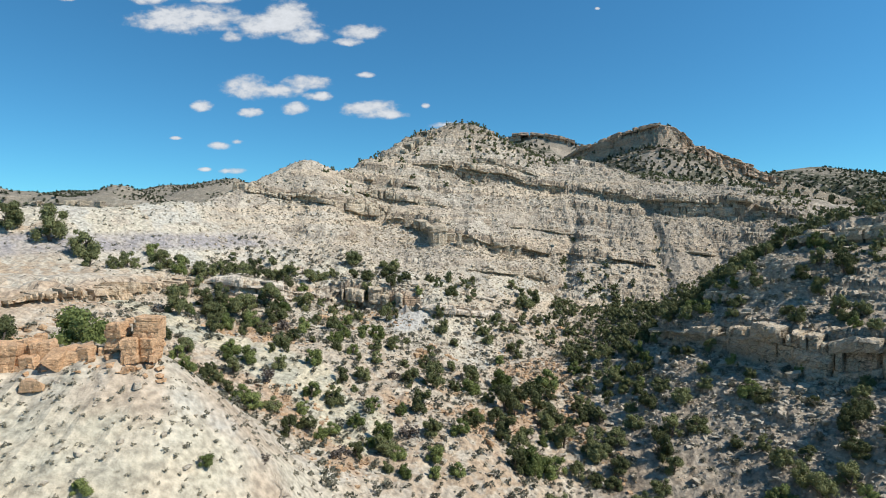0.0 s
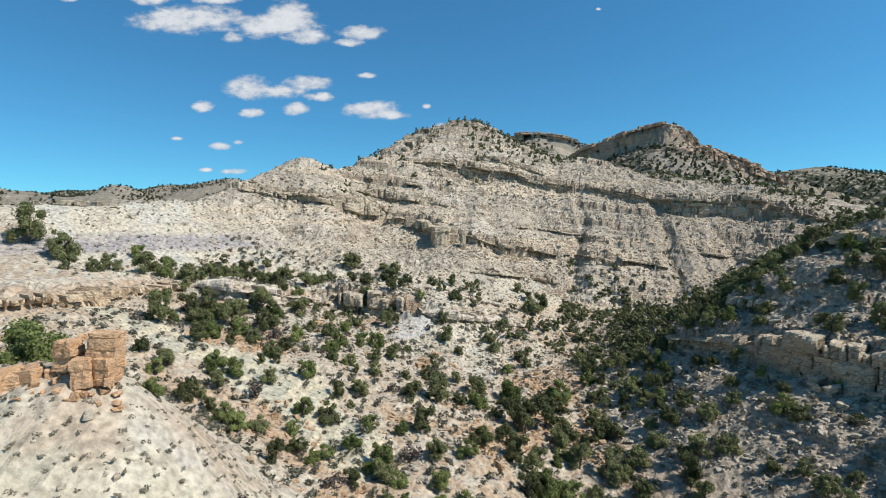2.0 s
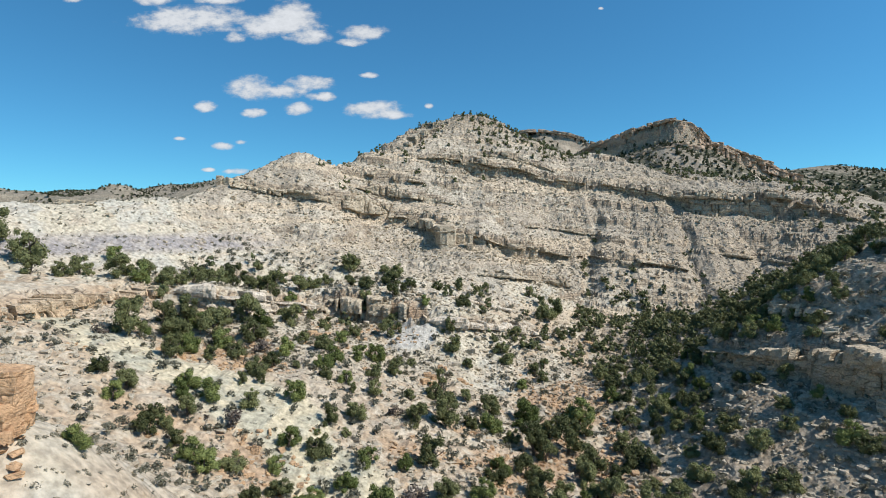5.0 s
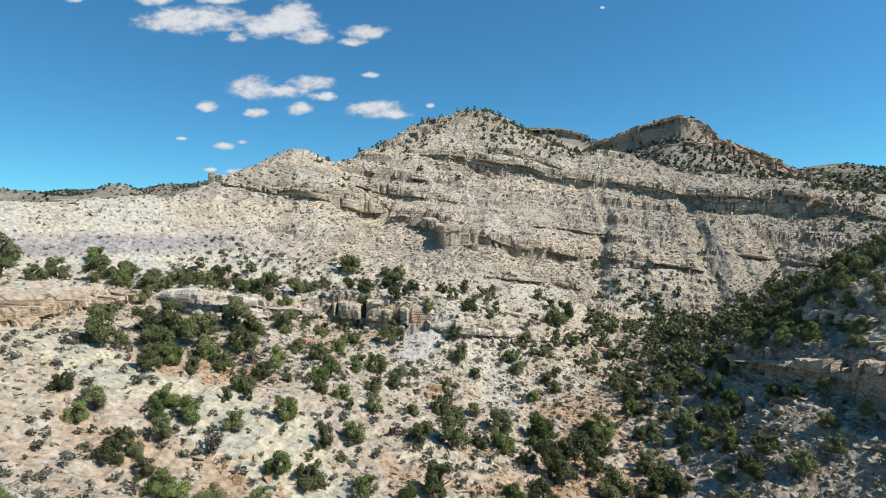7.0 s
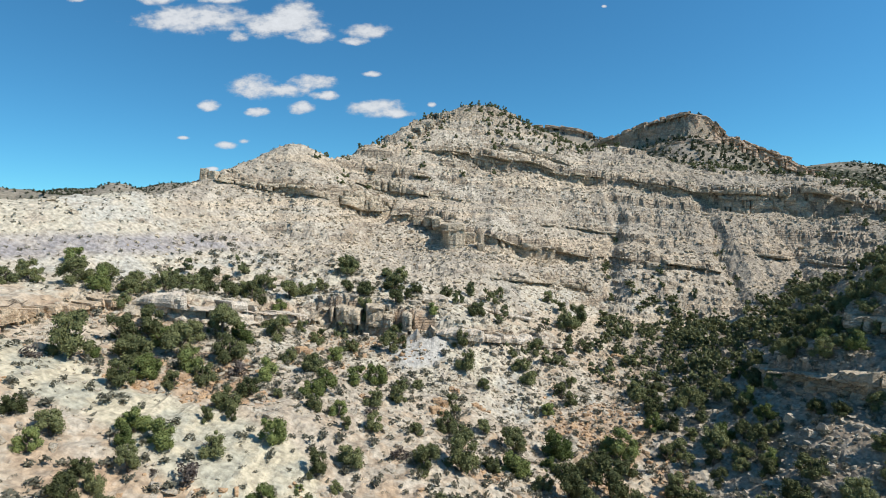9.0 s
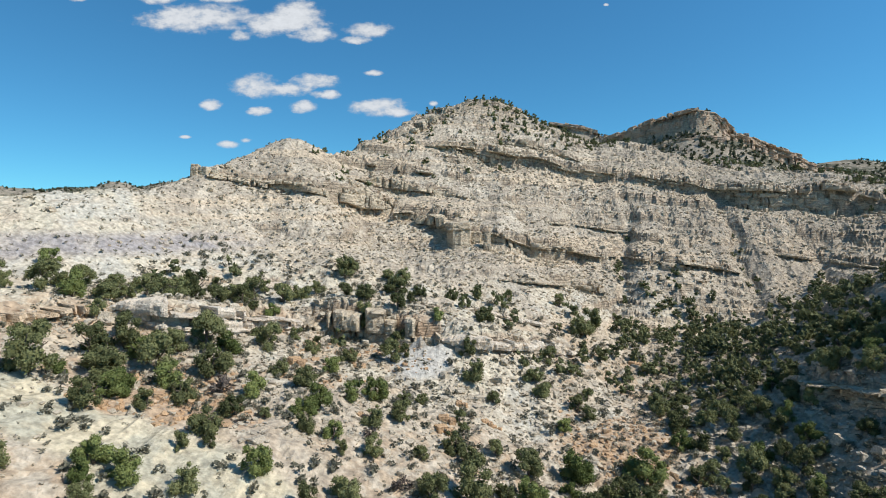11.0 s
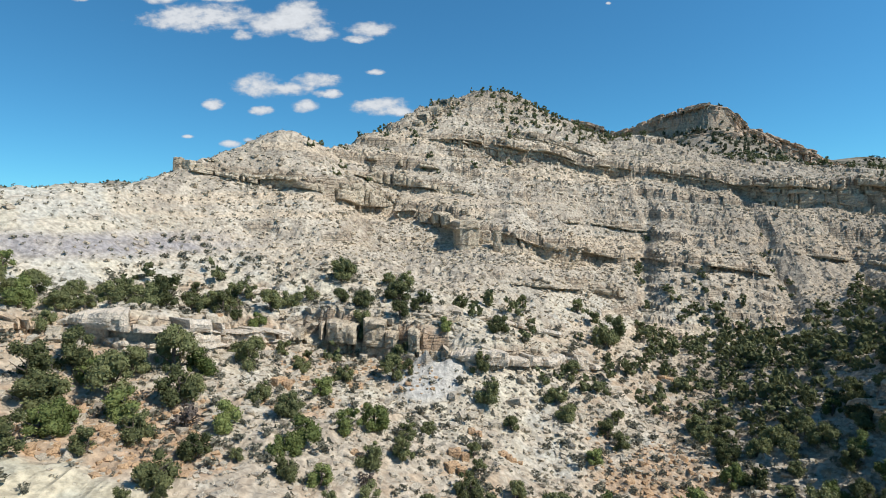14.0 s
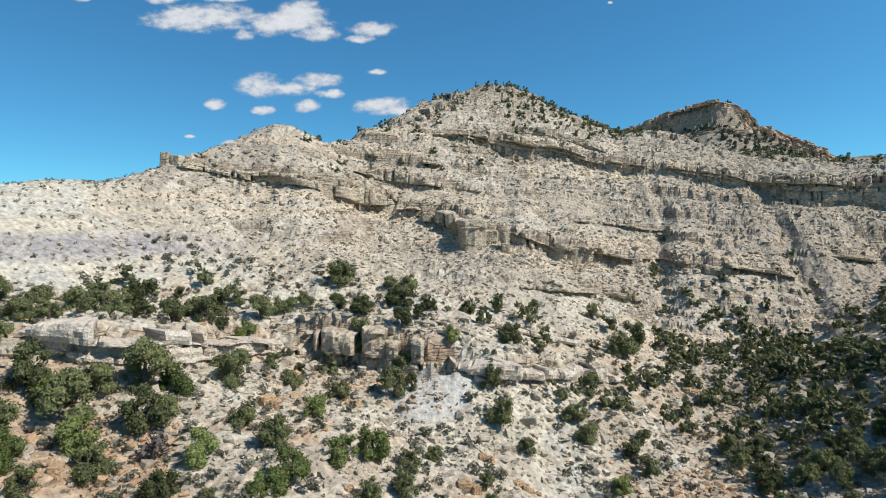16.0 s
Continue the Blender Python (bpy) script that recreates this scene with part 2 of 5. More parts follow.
def rock_material(name, light, dark, stain, joints=0.0, streaks=0.2):
    s = Shader(name)
    info = s.nt.nodes.new("ShaderNodeObjectInfo").outputs["Random"]
    isle = s.nt.nodes.new("ShaderNodeNewGeometry").outputs["Random Per Island"]
    pick = link_math(s.nt, "FRACT", s.add(info, isle))
    mid, fine, lump = s.noise(1.3, 5), s.noise(0.22, 5), s.noise(0.6, 6, (1, 1, 1.6), rough=0.65)
    beds = s.noise(1.0, 4, (0.10, 0.10, 1.5))
    col = s.mix(s.mul(pick, 0.55), light, dark)
    col = s.mix(s.mul(s.span(beds, 0.5, 0.72), 0.4), col, stain)
    col = s.mix(s.mul(s.span(mid, 0.5, 0.75), 0.5), col, stain)
    streak = s.noise(1.0, 4, (0.8, 0.8, 0.12))
    col = s.mix(s.mul(s.span(streak, 0.56, 0.74), streaks), col, stain)
    col = s.mix(1.0, col, s.grey(s.span(fine, 0.2, 0.8, 0.78, 1.2)), "MULTIPLY")
    relief = s.add(s.mul(fine, 0.25), s.add(s.mul(beds, 0.5), s.mul(lump, 1.1)))
    if joints:
        cut = s.mul(fractures(s, 2.6 * joints, 0.8 * joints, 0.35), s.span(s.noise(2.6, 3), 0.38, 0.55))
        col = s.mix(s.mul(cut, 0.5), col, tuple(0.55 * v for v in stain))
        relief = s.add(relief, s.mul(cut, -0.6))
    s.colour(col)
    s.bump(relief, 0.4, 0.9)
    return s.mat


def leaf_material(name, a, b, glow=0.25):
    s = Shader(name, 0.75)
    info = s.nt.nodes.new("ShaderNodeObjectInfo").outputs["Random"]
    isle = s.nt.nodes.new("ShaderNodeNewGeometry").outputs["Random Per Island"]
    clump = s.noise(1.1, 3)
    pick = s.add(s.mul(info, 0.6), s.add(s.mul(isle, 0.3), s.mul(clump, 0.4)))
    tone = s.mix(s.span(pick, 0.25, 0.95), a, b)
    s.colour(tone)
    leaf = s.nt.nodes.new("ShaderNodeBsdfTranslucent")
    s.nt.links.new(tone, leaf.inputs["Color"])
    both = s.nt.nodes.new("ShaderNodeMixShader")
    both.inputs[0].default_value = glow
    s.nt.links.new(s.bsdf.outputs[0], both.inputs[1])
    s.nt.links.new(leaf.outputs[0], both.inputs[2])
    s.nt.links.new(both.outputs[0], s.nt.nodes["Material Output"].inputs["Surface"])
    return s.mat


GROUND = ground_material()
SANDSTONE = rock_material("sandstone", (0.56, 0.475, 0.345), (0.47, 0.39, 0.28), (0.31, 0.24, 0.165), 1.0)
PALE_STONE = rock_material("pale_sandstone", (0.54, 0.475, 0.365), (0.43, 0.37, 0.28), (0.286, 0.235, 0.168))
ORANGE_STONE = rock_material("orange_sandstone", (0.64, 0.42, 0.245), (0.55, 0.335, 0.18), (0.42, 0.24, 0.125), 0.0, 0.05)
CREAM_STONE = rock_material("cream_sandstone", (0.66, 0.585, 0.47), (0.60, 0.51, 0.39), (0.49, 0.365, 0.25))
BUFF_STONE = rock_material("buff_sandstone", (0.61, 0.475, 0.32), (0.52, 0.385, 0.245), (0.38, 0.26, 0.16))
BUTTE_STONE = rock_material("butte_sandstone", (0.53, 0.40, 0.285), (0.43, 0.315, 0.22), (0.29, 0.205, 0.14), 1.4)
BROWN_STONE = rock_material("brown_sandstone", (0.56, 0.375, 0.215), (0.45, 0.305, 0.185), (0.28, 0.19, 0.12))
JUNIPER_LEAF = leaf_material("juniper_foliage", (0.072, 0.084, 0.034), (0.235, 0.25, 0.11))
SCRUB_LEAF = leaf_material("scrub_foliage", (0.045, 0.056, 0.025), (0.15, 0.165, 0.075))
WOODLAND_LEAF = leaf_material("woodland_foliage", (0.026, 0.034, 0.018), (0.075, 0.085, 0.045))
BRIGHT_LEAF = leaf_material("bright_foliage", (0.09, 0.12, 0.035), (0.25, 0.29, 0.10))
SHRUB_LEAF = leaf_material("shrub_twigs", (0.23, 0.215, 0.155), (0.40, 0.375, 0.29), 0.4)
BRUSH_LEAF = leaf_material("brush_foliage", (0.13, 0.13, 0.09), (0.27, 0.26, 0.195), 0.35)
DEAD_TWIG = leaf_material("dead_twigs", (0.11, 0.09, 0.075), (0.19, 0.16, 0.135))
BARK = rock_material("bark", (0.17, 0.14, 0.11), (0.12, 0.095, 0.075), (0.07, 0.055, 0.045))
# ---------------------------------------------------------------- landform
def hash2(ix, iy, seed):
    h = (ix.astype(np.int64) * 374761393 + iy.astype(np.int64) * 668265263 + seed * 1442695041) & 0xFFFFFFFF
    h = ((h ^ (h >> 13)) * 1274126177) & 0xFFFFFFFF
    h = (h ^ (h >> 16)) & 0xFFFFFF
    return h / float(0xFFFFFF)


def vnoise(x, y, seed=0):
    """Smooth value noise in -1..1."""
    fx, fy = np.floor(x), np.floor(y)
    u, v = x - fx, y - fy
    u, v = u * u * u * (u * (u * 6 - 15) + 10), v * v * v * (v * (v * 6 - 15) + 10)
    a, b = hash2(fx, fy, seed), hash2(fx + 1, fy, seed)
    c, d = hash2(fx, fy + 1, seed), hash2(fx + 1, fy + 1, seed)
    return 2 * ((a * (1 - u) + b * u) * (1 - v) + (c * (1 - u) + d * u) * v) - 1


def fbm(x, y, size, octaves=4, seed=0, gain=0.5):
    total, amp, norm = 0 * x, 1.0, 0.0
    ca, sa = 0.8, 0.6
    for k in range(octaves):
        total = total + amp * vnoise(x / size, y / size, seed + 17 * k)
        norm += amp
        amp *= gain
        size *= 0.47
        x, y = ca * x - sa * y, sa * x + ca * y
    return total / norm


def ridged(x, y, size, octaves=4, seed=0):
    total, amp, norm = 0 * x, 1.0, 0.0
    for k in range(octaves):
        total = total + amp * (1 - 2 * np.abs(vnoise(x / size, y / size, seed + 13 * k)))
        norm += amp
        amp *= 0.5
        size *= 0.48
        x, y = 0.8 * x - 0.6 * y, 0.6 * x + 0.8 * y
    return total / norm


def smooth(a, b, v):
    t = np.clip((v - a) / (b - a), 0, 1)
    return t * t * (3 - 2 * t)


# The lie of the land along its main lines: crests, benches, slope feet and the gully (x, y, z).
CREST_WEST = [(-260, 120, 40), (-150, 128, 42), (-112, 124, 43), (-96, 130, 43.9), (-89, 136, 44.5), (-82, 145, 45.5), (-73, 158, 47), (-69.5, 168, 48.7),
              (-66.5, 177, 51), (-65.5, 181, 53.2), (-57, 196, 61), (-46, 201, 65.5), (-40, 212, 62.5), (-31, 228, 68.5), (-22, 234, 71), (-14, 250, 80)]
CREST_EAST = [(6, 270, 91), (18, 272, 89), (34, 268, 78.5), (55, 262, 72.5), (71, 259, 70), (88, 256, 65.5), (120, 262, 60), (150, 280, 56)]
SLOPE_HIGH = [(10, 236, 66), (22, 239, 67), (52, 236, 58), (43, 229, 51), (98, 222, 48), (115, 221, 50), (128, 213, 46),
              (-28, 212, 51), (-48, 187, 51), (-36, 187, 47), (-10, 214, 52), (150, 205, 42)]
SLOPE_LOW = [(46, 219, 38), (71, 211, 34.5), (90, 206, 31.5), (103, 208, 31.5), (58, 200, 31), (37, 204, 29), (23, 203, 36),
             (2, 188, 34), (-26, 190, 36), (-26, 165, 31), (-48, 172, 38), (-66, 160, 42.6), (-80, 135, 38.3)]
SLOPE_FOOT = [(26, 168, 18), (39, 185, 16.5), (62, 190, 16.5), (84, 186, 20), (110, 185, 27), (2, 166, 25), (140, 180, 36)]
BENCH_WEST = [(-72, 124, 33.6), (-66, 138, 34.7), (-58, 150, 33), (-57, 133, 30.5), (-50, 148, 28.5), (-60, 89, 30),
              (-90, 100, 33), (-150, 95, 34), (-120, 60, 35), (-45, 121, 28), (-39, 139, 25), (-25, 145, 24)]
DRAW_WEST = [(-44, 116, 23.5), (-30, 123, 21.8), (-41, 89, 22), (-33, 95, 20), (-24, 90, 16.8), (-18, 84, 13),
             (-22, 108, 19.5), (-14, 99, 15.3), (-7, 118, 15.3), (1, 144, 22.5), (-9, 130, 15.5), (8, 137, 13.8),
             (-38, 74, 19), (-20, 70, 13.5), (-60, 72, 25)]
GULLY = [(0, 20, -14), (10, 45, -7), (16, 70, -2), (20, 90, 2.5), (27, 99, 4.5), (34, 112, 7.5), (35, 132, 9.5),
         (35, 153, 10.5), (4, 84, 9), (5, 112, 9.7), (11, 112, 8), (18, 128, 9.5), (44, 170, 14)]
HILL_EAST = [(36, 92, 7), (44, 93, 9.5), (55, 84, 13), (40, 102, 10.5), (56, 103, 19), (62, 94, 20), (66.2, 109.5, 33), (68, 103, 29.5),
             (76.7, 115.5, 39), (61, 116, 29.8), (48.8, 102.6, 17.6), (58.8, 96.6, 22), (50, 140, 14.5), (73, 142, 27.5), (80, 142, 33), (76, 158, 25), (100, 125, 46), (130, 110, 56), (110, 150, 44),
             (70, 70, 20), (110, 60, 42), (60, 40, 8), (60, 10, 5), (160, 140, 62), (100, 165, 35)]
SPUR_WEST = [(-20, 47, 20), (-25, 50, 25), (-28.5, 53, 28.6), (-36, 54, 28.8), (-60, 54, 31), (-100, 30, 36), (-30, 30, 14), (-70, 10, 22),
             (-13, 57, 12.5), (-5, 46, 3), (-35, 47, 25.5), (-120, -30, 30), (0, -40, -10), (70, -40, 20)]
BACK_SLOPE = [(-130, 170, 30), (-95, 170, 36), (-82, 190, 38), (-68, 212, 44), (-45, 240, 53), (-25, 275, 74), (8, 305, 78), (50, 300, 64), (110, 300, 60)]
NODES = np.array(BACK_SLOPE + CREST_WEST + CREST_EAST + SLOPE_HIGH + SLOPE_LOW + SLOPE_FOOT + BENCH_WEST + DRAW_WEST + GULLY + HILL_EAST + SPUR_WEST, float)


def spline_surface(nodes, soft):
    """A thin-plate surface over the lines of the plan."""
    p, n = nodes[:, :2] / 100, len(nodes)
    r2 = ((p[:, None] - p[None]) ** 2).sum(2)
    k = 0.5 * r2 * np.log(r2 + 1e-12) + soft * np.eye(n)
    q = np.hstack([np.ones((n, 1)), p])
    m = np.block([[k, q], [q.T, np.zeros((3, 3))]])
    return np.linalg.solve(m, np.concatenate([nodes[:, 2], np.zeros(3)]))


WEIGHTS = spline_surface(NODES, 0.0006)


def lie(x, y):
    z = WEIGHTS[-3] + WEIGHTS[-2] * x / 100 + WEIGHTS[-1] * y / 100
    for (nx, ny, _), w in zip(NODES, WEIGHTS):
        r2 = ((x - nx) ** 2 + (y - ny) ** 2) / 1e4
        z = z + w * 0.5 * r2 * np.log(r2 + 1e-12)
    return z


def along(line, x, y):
    """Signed distance to a line on the plan (uphill, to its left, is plus), the way along it, and its last column there."""
    dist, way, val = np.full(x.shape, 1e9), 0 * x, 0 * x
    s0 = 0.0
    for (ax, ay, ah), (bx, by, bh) in zip(line[:-1], line[1:]):
        ex, ey = bx - ax, by - ay
        ln = math.hypot(ex, ey)
        t = np.clip(((x - ax) * ex + (y - ay) * ey) / ln ** 2, 0, 1)
        dx, dy = x - ax - t * ex, y - ay - t * ey
        d = np.hypot(dx, dy)
        side = np.where(ex * dy - ey * dx >= 0, 1.0, -1.0)
        near = d < np.abs(dist)
        dist = np.where(near, side * d, dist)
        way = np.where(near, s0 + t * ln, way)
        val = np.where(near, ah + t * (bh - ah), val)
        s0 += ln
    return dist, way, val


# Cliff bands: x, y on the plan and the height of the face; uphill to the left of the line's run. Then how far up and down
# the slope the band bends the land, and how far gaps break it.
CLIFFS = {
    "upper": ([(-14, 230, 0), (-7, 231, 1), (-2, 232, 2), (5, 233.2, 4), (8, 233, 6), (12, 233, 7), (17, 234, 7.4), (22, 235, 5.6), (28, 235.8, 4.2),
               (34, 235, 3.4), (38, 235, 3.6), (44, 235, 5), (50, 235.2, 5.4), (56, 235.6, 3.8), (63.5, 234.7, 4), (71, 233, 4), (79, 231, 3), (83, 228.5, 5),
               (85, 227, 7.6), (89, 225.2, 9), (94, 223.8, 10.6), (99, 223, 10.4), (104, 222.6, 9.8), (109, 221, 9.6), (115, 219, 9), (120, 217, 8.2), (126, 215, 6), (140, 207, 0)], 12, 0.25),
    "west": ([(-64.5, 181, 0), (-63.5, 181.4, 1.5), (-61, 182.6, 3.6), (-57.4, 183.5, 3.8), (-53.4, 184.7, 3.2), (-50, 185.9, 3.4), (-48, 186.5, 3.7),
              (-45, 187.4, 4), (-41, 188, 3.4), (-37.2, 189.6, 3), (-34.1, 193.5, 5.6), (-31.2, 199.5, 7.4), (-28, 205, 6.8), (-25.2, 208.2, 5.4), (-22.9, 209.1, 3), (-20, 209.4, 0)], 13, 0.4),
    "cave": ([(-21, 206.6, 0), (-18.6, 206.5, 1.6), (-15.7, 206.3, 2.6), (-11.7, 205.3, 4.2), (-8.2, 203.2, 7), (-5, 200, 9), (-2.4, 197.4, 8), (1, 196.6, 6.4), (5.8, 197.1, 3.2),
              (10.6, 197.3, 3.2), (14, 196.8, 4.4), (17, 196, 6.2), (21.2, 197.5, 6), (27, 202, 3.6), (33.7, 206.3, 2.4), (42.8, 208.6, 1.6), (46, 209, 0)], 12, 0.4),
    "low": ([(45, 209, 0), (47, 208, 1), (50.4, 205.1, 1.6), (53.3, 201.6, 3.2), (55.8, 199.8, 4.6), (60, 200, 3.6), (65, 201.6, 2.2), (73, 203, 1.3), (78, 202, 0)], 8, 0.2),
    "rusty": ([(-68, 80, 0), (-62, 88, 1.6), (-58, 94, 2), (-57.7, 98.3, 2.2), (-58.7, 104.3, 2.5), (-58.4, 109.6, 2), (-57, 114.2, 2.1), (-54.4, 119.1, 1.8), (-51, 120.7, 1)], 8, 0.5),
    "ledge": ([(-52, 120.8, 0), (-50.2, 120.7, 1.8), (-45.6, 120.6, 3.2), (-42.1, 122.4, 3.3), (-39.4, 126, 3.9), (-37, 132, 3.5), (-33.4, 136.8, 3.4), (-30.9, 139.2, 2.4), (-28.5, 140.6, 1)], 9, 0.2),
    "broken": ([(-30, 140.4, 0), (-28.8, 140.8, 3.2), (-26.5, 141, 4.6), (-23, 141.6, 4.4), (-18.7, 141.5, 4.3), (-14.4, 141.2, 4.2), (-11, 140.8, 3.8), (-7, 140.8, 2.4), (-5, 141, 0)], 9, 0.45),
    "step": ([(-6, 140.6, 0), (-4.7, 140.6, 1), (-2.8, 140.3, 2.2), (-0.9, 140.2, 2.7), (3.2, 141.5, 2.1), (6.6, 143.7, 1.7), (10.6, 147.2, 1.5), (12.6, 148.2, 2.5), (16.7, 151.6, 1.8), (21, 154.5, 0)], 7, 0.6),
    "east": ([(49, 134, 0), (48.4, 130, 1.5), (48.4, 121, 2.6), (49.5, 114.6, 3.6), (51, 109, 4.8), (53.1, 105, 5.4), (54.8, 101.5, 6), (56.2, 97, 6.4), (58.5, 93.6, 7), (61.3, 91, 7.2), (64, 87.5, 7), (70, 82, 5), (80, 74, 3)], 13, 0.3),
    "east_high": ([(76, 121, 0), (75, 117, 2.6), (76, 113.5, 3.8), (78.1, 111.7, 4.2), (80, 110.2, 4.2), (86, 105, 4), (96, 98, 3)], 9, 0.4),
    "east_mid": ([(60, 130, 0), (58.6, 125.7, 2.6), (57.5, 120.5, 3.5), (57.4, 116.9, 3.5), (58.2, 113.6, 3), (60, 110.5, 1), (61, 109, 0)], 7, 0.3),
    "saddle": ([(-24, 234, 0), (-18, 240, 3), (-10, 252, 3), (-2, 258, 0)], 7, 0.3),
    "shoulder": ([(-33, 212, 0), (-30.7, 212.4, 1.4), (-26.5, 214.8, 3.8), (-22.1, 215.1, 3.2), (-18, 214.4, 2.6), (-12, 213.6, 2.6), (-5.8, 212.6, 2), (-1.4, 212.6, 1), (2, 212.6, 0)], 7, 1.2),
    "brow": ([(-34, 218, 0), (-31.5, 218.3, 1), (-25.4, 220.3, 2), (-20.7, 219.7, 2.6), (-14.2, 220, 2.6), (-7.8, 219.9, 2), (-2.2, 219.8, 1.2), (2, 219.8, 0)], 6, 1.3),
    "crown": ([(9, 239.6, 0), (12.2, 240, 1), (18.4, 241.2, 2.4), (26.7, 241.6, 2.8), (33.8, 240.8, 2.4), (39.6, 239.4, 1.6), (45, 239, 0)], 6, 0.4),
    "seam": ([(24, 213, 0), (25.4, 213.7, 0.8), (31.4, 216.9, 1.2), (38.3, 219.6, 1.2), (45, 220.4, 1.5), (48.5, 219.6, 1.4), (52, 219, 0)], 5, 0.3),
    "rib": ([(89, 207.5, 0), (91.3, 207.3, 1), (95.5, 207.3, 1.6), (99, 207.4, 1.5), (104.2, 207, 1), (107.3, 204.5, 1.9), (110.2, 201.2, 1.3), (114, 197, 0)], 5, 0.3),
    "foot": ([(6, 178, 0), (8.6, 178.8, 0.9), (14.8, 181.4, 1.4), (20.4, 185.4, 1.1), (26.4, 189.9, 1.5), (32.6, 193.6, 3.2), (35.6, 194.5, 2.4), (38, 194.5, 0)], 6, 0.5),
    "bank": ([(-2, 152, 0), (0, 152.8, 1), (2.9, 155.2, 1.1), (6.7, 156.2, 1), (10.8, 158.3, 1.1), (15.2, 161.3, 0.9), (18, 163, 0)], 5, 0.6),
    "clay_lip": ([(-45, 156, 0), (-43, 156.3, 0.7), (-39.5, 156.6, 1.6), (-35.6, 156.4, 1.3), (-31.6, 155.7, 0.8), (-29, 155.4, 0)], 5, 0.2),
}


# the far butte's cap: its rim and height
BUTTE = [(92, 508, 94), (118, 492, 112), (150, 474, 124), (176, 458, 129), (187, 457, 127), (200, 462, 115), (235, 470, 103), (275, 480, 90), (350, 490, 74)]


def far_land(x, y):
    """Mesas and hills beyond the mountain."""
    z = 34 + 0.02 * np.hypot(x, y - 100) + 10 * fbm(x, y, 260, 4, 301)
    d, s, h = along([(-1700, 1150, 130), (-1150, 1080, 128), (-760, 1000, 112), (-600, 960, 106), (-545, 955, 112)], x, y)
    z = np.maximum(z, h + 4 + 16 * fbm(x, y, 120, 4, 311) - 0.38 * np.abs(d))
    d, s, h = along([(-640, 1150, 118), (-520, 1150, 132), (-430, 1150, 134), (-300, 1200, 105)], x, y)
    z = np.maximum(z, h + 6 + 18 * fbm(x, y, 130, 4, 321) - 0.36 * np.abs(d))
    d, s, h = along([(-900, 700, 84), (-560, 640, 80), (-400, 600, 77), (-330, 600, 74), (-270, 590, 66)], x, y)
    a = np.abs(d + 22 * fbm(x, y, 70, 3, 331))
    z = np.maximum(z, h - 11 * smooth(16, 24, a) - 0.28 * np.maximum(a - 20, 0) + 2.5 * fbm(x, y, 40, 3, 332))
    z = z + smooth(400, 520, y) * 5 * ridged(x, y, 75, 4, 333)
    # the butte with its level cap
    d, s, h = along(BUTTE, x, y)
    d = d + 1.5 * fbm(x, y, 22, 3, 341)
    side = np.where(d < 0, 17 * smooth(1, -5, d) + 0.55 * np.maximum(-d - 4, 0), 0.5 * d)
    z = np.maximum(z, h - side - 1.5 + 2.2 * ridged(x, y, 18, 3, 342) * smooth(-4, -20, d))
    d, s, h = along([(20, 620, 132), (75, 640, 148), (100, 632, 149), (128, 625, 144), (152, 618, 132)], x, y)
    z = np.maximum(z, h - 6 * smooth(10, 16, np.abs(d)) - 0.4 * np.abs(d) + 3 * fbm(x, y, 30, 3, 343))
    d, s, h = along([(380, 760, 118), (470, 840, 128), (545, 832, 137), (640, 830, 128), (900, 800, 140)], x, y)
    z = np.maximum(z, h + 8 * fbm(x, y, 70, 4, 351) - 0.35 * np.abs(d))
    return z


def rough(x, y):
    """Gullies, hummocks and rubble on the slopes."""
    z = 1.3 * fbm(x, y, 22, 4, 401) + 0.65 * ridged(x, y, 6.5, 4, 411) + 0.42 * fbm(x, y, 1.5, 3, 421) + 0.55 * ridged(x, y, 3.2, 2, 423) * smooth(140, 165, y) * (0.4 + 0.6 * smooth(-55, -40, x))
    return z


def levels():
    """The height of each cliff band's middle along its line, smoothed a little: ways and heights."""
    out = []
    for line, reach, gaps in CLIFFS.values():
        p = np.array(line, float)
        way = np.concatenate([[0], np.cumsum(np.hypot(np.diff(p[:, 0]), np.diff(p[:, 1])))])
        z = lie(p[:, 0], p[:, 1])
        s = np.arange(0, way[-1], 1.0)
        zs = np.interp(s, way, z)
        pad = np.concatenate([np.full(4, zs[0]), zs, np.full(4, zs[-1])])
        out.append((s, np.convolve(pad, np.ones(9) / 9, "valid")))
    return out


LEVELS = levels()
FALL = 0.75


def vigour(k, s):
    """How tall a cliff stands along its line; some bands are broken by gaps."""
    gaps = list(CLIFFS.values())[k][2]
    return np.clip(1.0 + 1.6 * gaps * fbm(s, 0 * s, 11, 2, 471 + k), 0.05, 1.35)


# Ravines that cut the mountain's face, from the cliff to its foot; the last column is their depth.
RAVINES = [[(54, 228, 1.0), (52, 223, 2.5), (47, 212, 3.6), (42, 197, 3.2), (36, 182, 2.4), (31, 166, 0.5)],
           [(84, 232, 1.0), (81, 222, 3.0), (81, 210, 4.0), (80, 200, 3.5), (74, 189, 2.0)],
           [(-20, 230, 0.5), (-22, 212, 1.6), (-24, 199, 2.2), (-25, 178, 1.0)],
           [(24, 232, 0.5), (17, 218, 1.6), (19, 195, 1.2), (22, 180, 0.4)],
           [(96, 220, 0.5), (102, 210, 2.0), (100, 196, 2.0), (96, 188, 0.6)],
           [(66, 232, 0.4), (64, 218, 1.5), (60, 204, 1.2), (54, 190, 0.8)]]


